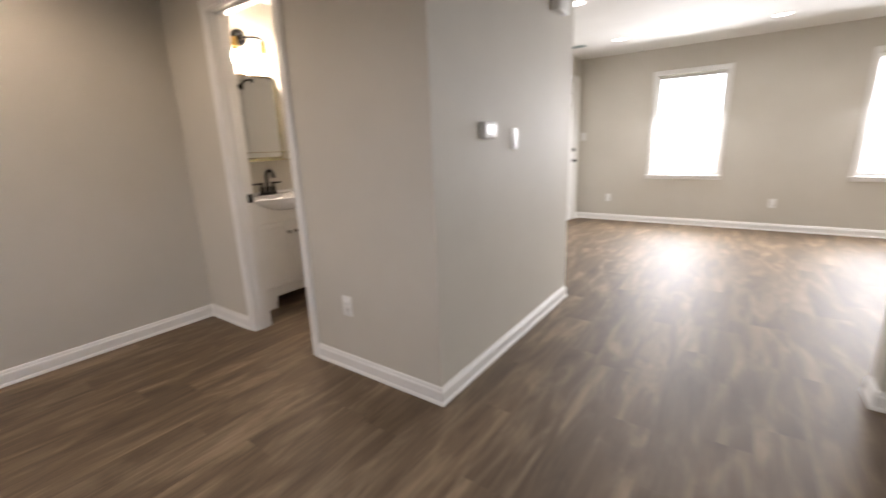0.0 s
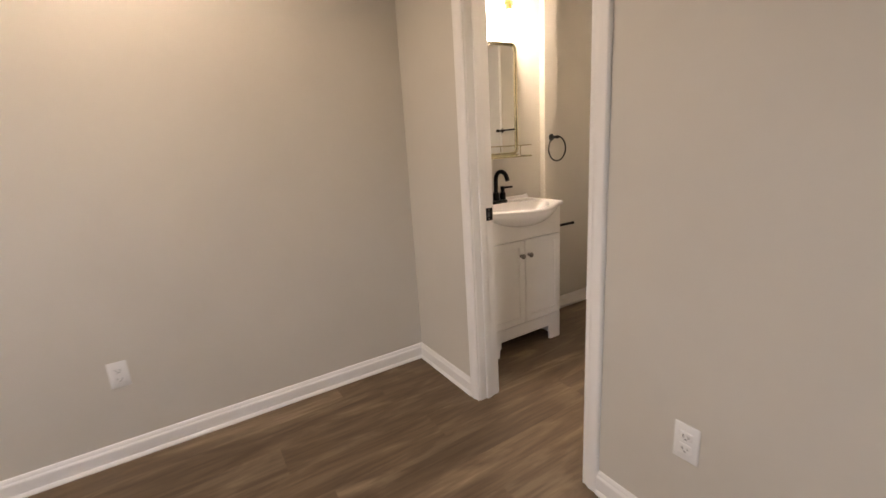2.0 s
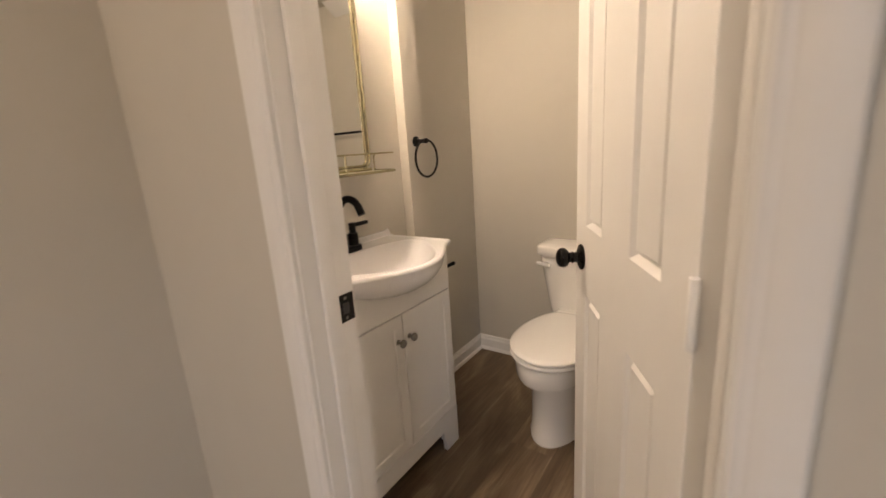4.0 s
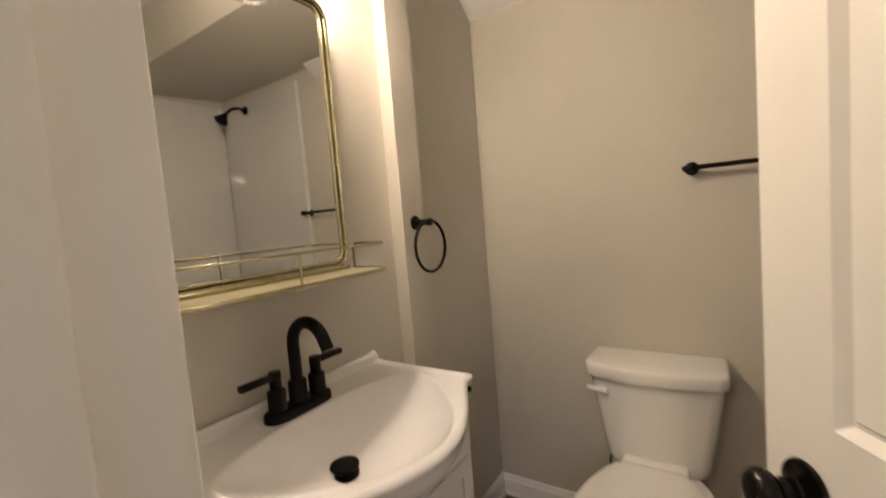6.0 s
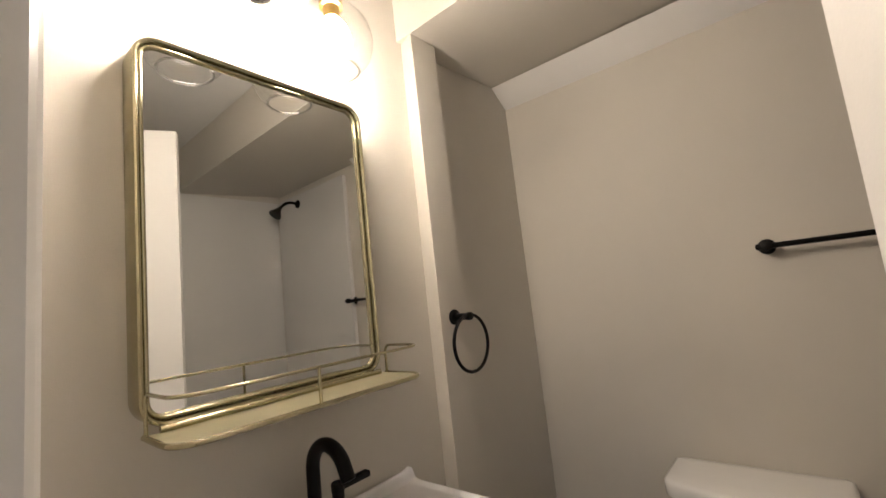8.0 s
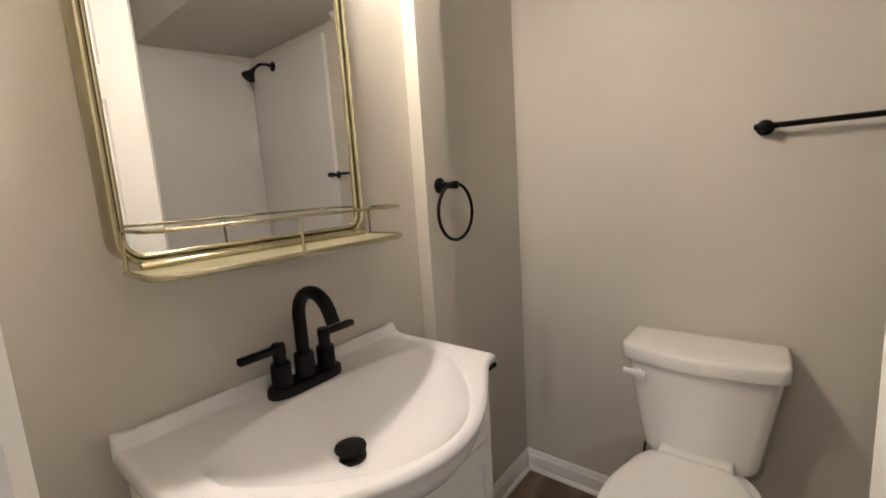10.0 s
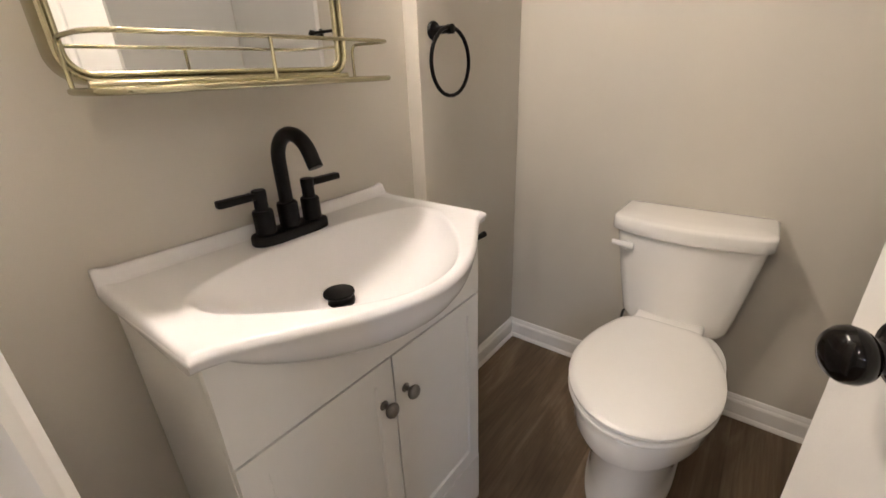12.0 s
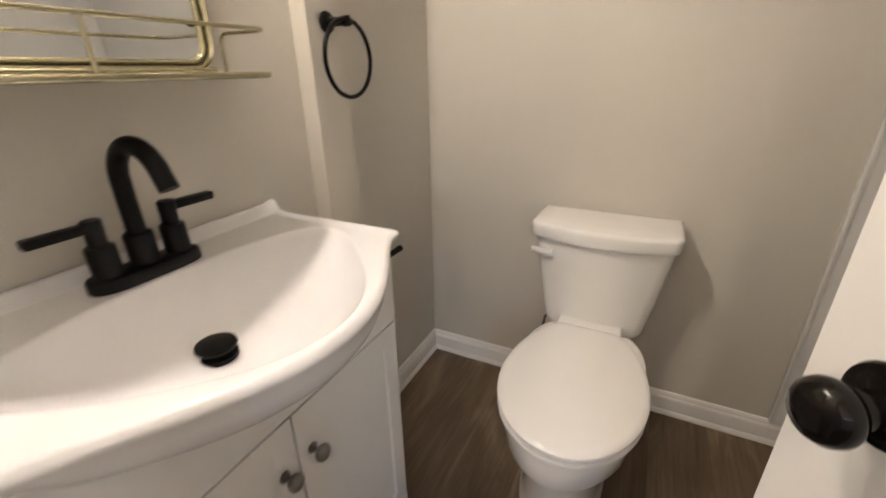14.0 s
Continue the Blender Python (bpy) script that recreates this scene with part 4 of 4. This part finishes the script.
thermo = root("thermostat", (EX, 2.01, 1.296), "white wall thermostat with a small grey display", "thermostat")
part("back_plate", box(EX, 1.943, 1.252, EX + 0.006, 2.077, 1.340, 0.003), PLATE, thermo)
part("body", box(EX + 0.006, 1.947, 1.256, EX + 0.026, 2.073, 1.336, 0.006, 3), PLATE, thermo)
part("display", box(EX + 0.0255, 1.966, 1.278, EX + 0.0268, 2.030, 1.322, 0.0005, 1), SCREEN, thermo, "small grey display")
for bz in (1.285, 1.308):
    part("button", box(EX + 0.0255, 2.042, bz - 0.006, EX + 0.0275, 2.062, bz + 0.006, 0.001, 1), PLATE, thermo)
chime = root("door_chime", (EX, 2.92, 2.12), "white plastic door chime box high on the wall", "door chime")
part("cover", box(EX + 0.004, 2.83, 2.015, EX + 0.055, 3.02, 2.22, 0.008, 3), PLATE, chime)
part("base", box(EX, 2.835, 2.02, EX + 0.005, 3.015, 2.215), PLATE, chime, smooth=False)

# ---- recessed lights and vent ----
can = root("recessed_light", (CANS[0][0], CANS[0][1], CEIL), "round white recessed ceiling light, switched on; those in the hall unseen", "ceiling light", "recessed ceiling lights")
cx, cy = CANS[0]
part("trim_ring", lathe([(0.070, CEIL - 0.004), (0.090, CEIL - 0.007), (0.094, CEIL - 0.004), (0.095, CEIL), (0.070, CEIL)], (cx, cy, 0), "z", 40, cap=False), TRIM, can)
part("lens", lathe([(0.072, CEIL - 0.002), (0.072, CEIL - 0.004), (0.001, CEIL - 0.0045)], (cx, cy, 0), "z", 36), LENS, can, "glowing frosted lens")
# the unseen hall lamps, added fills included, get the same glowing fitting
for cx, cy in CANS[1:] + UNSEEN_HALL_LAMPS:
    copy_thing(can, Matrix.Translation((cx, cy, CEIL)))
vent = root("ceiling_vent", (-1.90, 5.89, CEIL), "small grey slatted ceiling vent", "vent")
part("frame", box(-2.0, 5.80, CEIL - 0.006, -1.80, 5.98, CEIL, 0.003), TRIM, vent)
for k in range(6):
    part("slat", box(-1.985, 5.815 + k * 0.026, CEIL - 0.010, -1.815, 5.828 + k * 0.026, CEIL - 0.005), SCREEN, vent, smooth=False)


# ---- windows of the living room ----
def window(index, a, b):
    z0, z1 = WIN_Z
    w = root("window_%d" % index, ((a + b) / 2, FAR, z0), "white vinyl window full of bright daylight", "window")
    w["kind"] = "structure"
    i0, i1, k0, k1 = a + 0.065, b - 0.065, z0 + 0.06, z1 - 0.065
    bm = prism(CASING, (i0, FAR, k0), (0, 0, k1 - k0), (-1, 0, 0), (0, -1, 0), (0, 0), (1, 0))
    prism(CASING, (i1, FAR, k0), (0, 0, k1 - k0), (1, 0, 0), (0, -1, 0), (0, 0), (1, 0), bm=bm)
    prism(CASING, (i0, FAR, k1), (i1 - i0, 0, 0), (0, 0, 1), (0, -1, 0), (-1, 0), (1, 0), bm=bm)
    part("window_casing", bm, TRIM, w)
    part("window_sill", box(a - 0.010, FAR - 0.030, k0 - 0.022, b + 0.010, FAR + 0.06, k0, 0.005), TRIM, w)
    part("apron", box(a, FAR - 0.014, z0, b, FAR, k0 - 0.022, 0.003), TRIM, w)
    mid = (k0 + k1) / 2
    for lo, hi, y in ((k0, mid + 0.02, FAR + 0.07), (mid - 0.02, k1, FAR + 0.10)):
        bm = box(i0, y, lo, i0 + 0.028, y + 0.03, hi)
        box(i1 - 0.028, y, lo, i1, y + 0.03, hi, bm=bm)
        box(i0 + 0.028, y, lo, i1 - 0.028, y + 0.03, lo + 0.04, bm=bm)
        box(i0 + 0.028, y, hi - 0.04, i1 - 0.028, y + 0.03, hi, bm=bm)
        sash = part("sash", bm, TRIM, w, smooth=False)
        p = part("pane", box(i0 + 0.028, y + 0.012, lo + 0.04, i1 - 0.028, y + 0.016, hi - 0.04), PANE, sash, smooth=False)
        p.visible_shadow = False


for index, (a, b) in enumerate(WIN, 1):
    window(index, a, b)
backdrop = bmesh.new()
backdrop.faces.new([backdrop.verts.new(p) for p in ((-9, FAR + 3, -0.24), (10, FAR + 3, -0.24), (10, FAR + 3, 7), (-9, FAR + 3, 7))])
structure("backdrop", backdrop, DAYLIGHT, "bright hazy daylight outside the windows", "backdrop")
ground = bmesh.new()
ground.faces.new([ground.verts.new(p) for p in ((-200, -200, -0.25), (200, -200, -0.25), (200, 200, -0.25), (-200, 200, -0.25))])
structure("ground", ground, varied(mat("grass_ground", rough=0.9), (0.06, 0.09, 0.03), (0.10, 0.12, 0.05), 0.8), "grassy ground outside the house", "ground")

# ---- entrance door ----
entry = root("door_2", (LX - 0.05, FD0, 0), "white entrance door with dark locks, closed", "door")
entry["kind"] = "structure"
bm = panel_leaf(FD1 - FD0 - 0.006, FDH - 0.005, 0.044)
bm.transform(Matrix.Translation((LX - 0.01, FD0 + 0.003, 0)) @ Matrix.Rotation(radians(90), 4, "Z"))
part("door_leaf", bm, DOOR, entry)
bm = box(LX - 0.14, FD0 - 0.03, 0, LX, FD0, FDH + 0.03)
box(LX - 0.14, FD1, 0, LX, FD1 + 0.03, FDH + 0.03, bm=bm)
box(LX - 0.14, FD0, FDH, LX, FD1, FDH + 0.03, bm=bm)
part("jamb", bm, TRIM, entry, smooth=False)
bm = prism(CASING, (LX, FD0 - 0.02, 0), (0, 0, FDH + 0.02), (0, -1, 0), (1, 0, 0), (0, 0), (1, 0))
prism(CASING, (LX, FD1 + 0.02, 0), (0, 0, FDH + 0.02), (0, 1, 0), (1, 0, 0), (0, 0), (1, 0), bm=bm)
prism(CASING, (LX, FD0 - 0.02, FDH + 0.02), (0, FD1 - FD0 + 0.04, 0), (0, 0, 1), (1, 0, 0), (-1, 0), (1, 0), bm=bm)
part("casing", bm, TRIM, entry)
part("deadbolt", lathe([(0.032, 0.0), (0.030, 0.014), (0.012, 0.018), (0.012, 0.034), (0.001, 0.035)], (LX - 0.01, FD1 - 0.075, 1.09), "x", 20), BRONZE, entry, "dark deadbolt")
part("door_knob", lathe([(r, h) for r, h in knob_profile()], (LX - 0.01, FD1 - 0.075, 0.925), "x", 24), BRONZE, entry, "dark round knob")

# ---- floor planks ----
floor = structure("floor", box(HX - 0.1, SOUTHY - 0.1, -0.12, EASTX + 0.1, FAR + 0.12, -0.007), SUBFLOOR, "brown-grey wood-look vinyl plank floor", "floor")
PW, PL, GAP = 0.182, 1.22, 0.0004
plank_meshes = {}


def plank_mesh(w, l):
    key = (round(w, 3), round(l, 3))
    if key not in plank_meshes:
        bm = bmesh.new()
        c = 0.0008
        w, l = key
        low = [bm.verts.new(p) for p in ((0, 0, -0.0068), (w, 0, -0.0068), (w, l, -0.0068), (0, l, -0.0068))]
        mid = [bm.verts.new(p) for p in ((0, 0, -0.0004), (w, 0, -0.0004), (w, l, -0.0004), (0, l, -0.0004))]
        top = [bm.verts.new(p) for p in ((c, c, 0), (w - c, c, 0), (w - c, l - c, 0), (c, l - c, 0))]
        for a, b in ((low, mid), (mid, top)):
            for k in range(4):
                bm.faces.new((a[k], a[(k + 1) % 4], b[(k + 1) % 4], b[k]))
        bm.faces.new(top)
        plank_meshes[key] = mesh_of("plank", bm, PLANK)
    return plank_meshes[key]


rng = random.Random(7)
x = HX - 0.02
while x < EASTX:
    top_y = BATH_Y + 0.06 if x + PW < LX - 0.1 else FAR + 0.05
    y = SOUTHY - 0.02 - rng.random() * PL * 0.9
    while y < top_y:
        y0, y1 = max(y, SOUTHY - 0.05), min(y + PL, top_y)
        if y1 - y0 > 0.06:
            ob = new("plank", plank_mesh(PW - GAP, y1 - y0 - GAP))
            ob.location = (x, y0, 0)
            ob.parent = floor
        y += PL
    x += PW
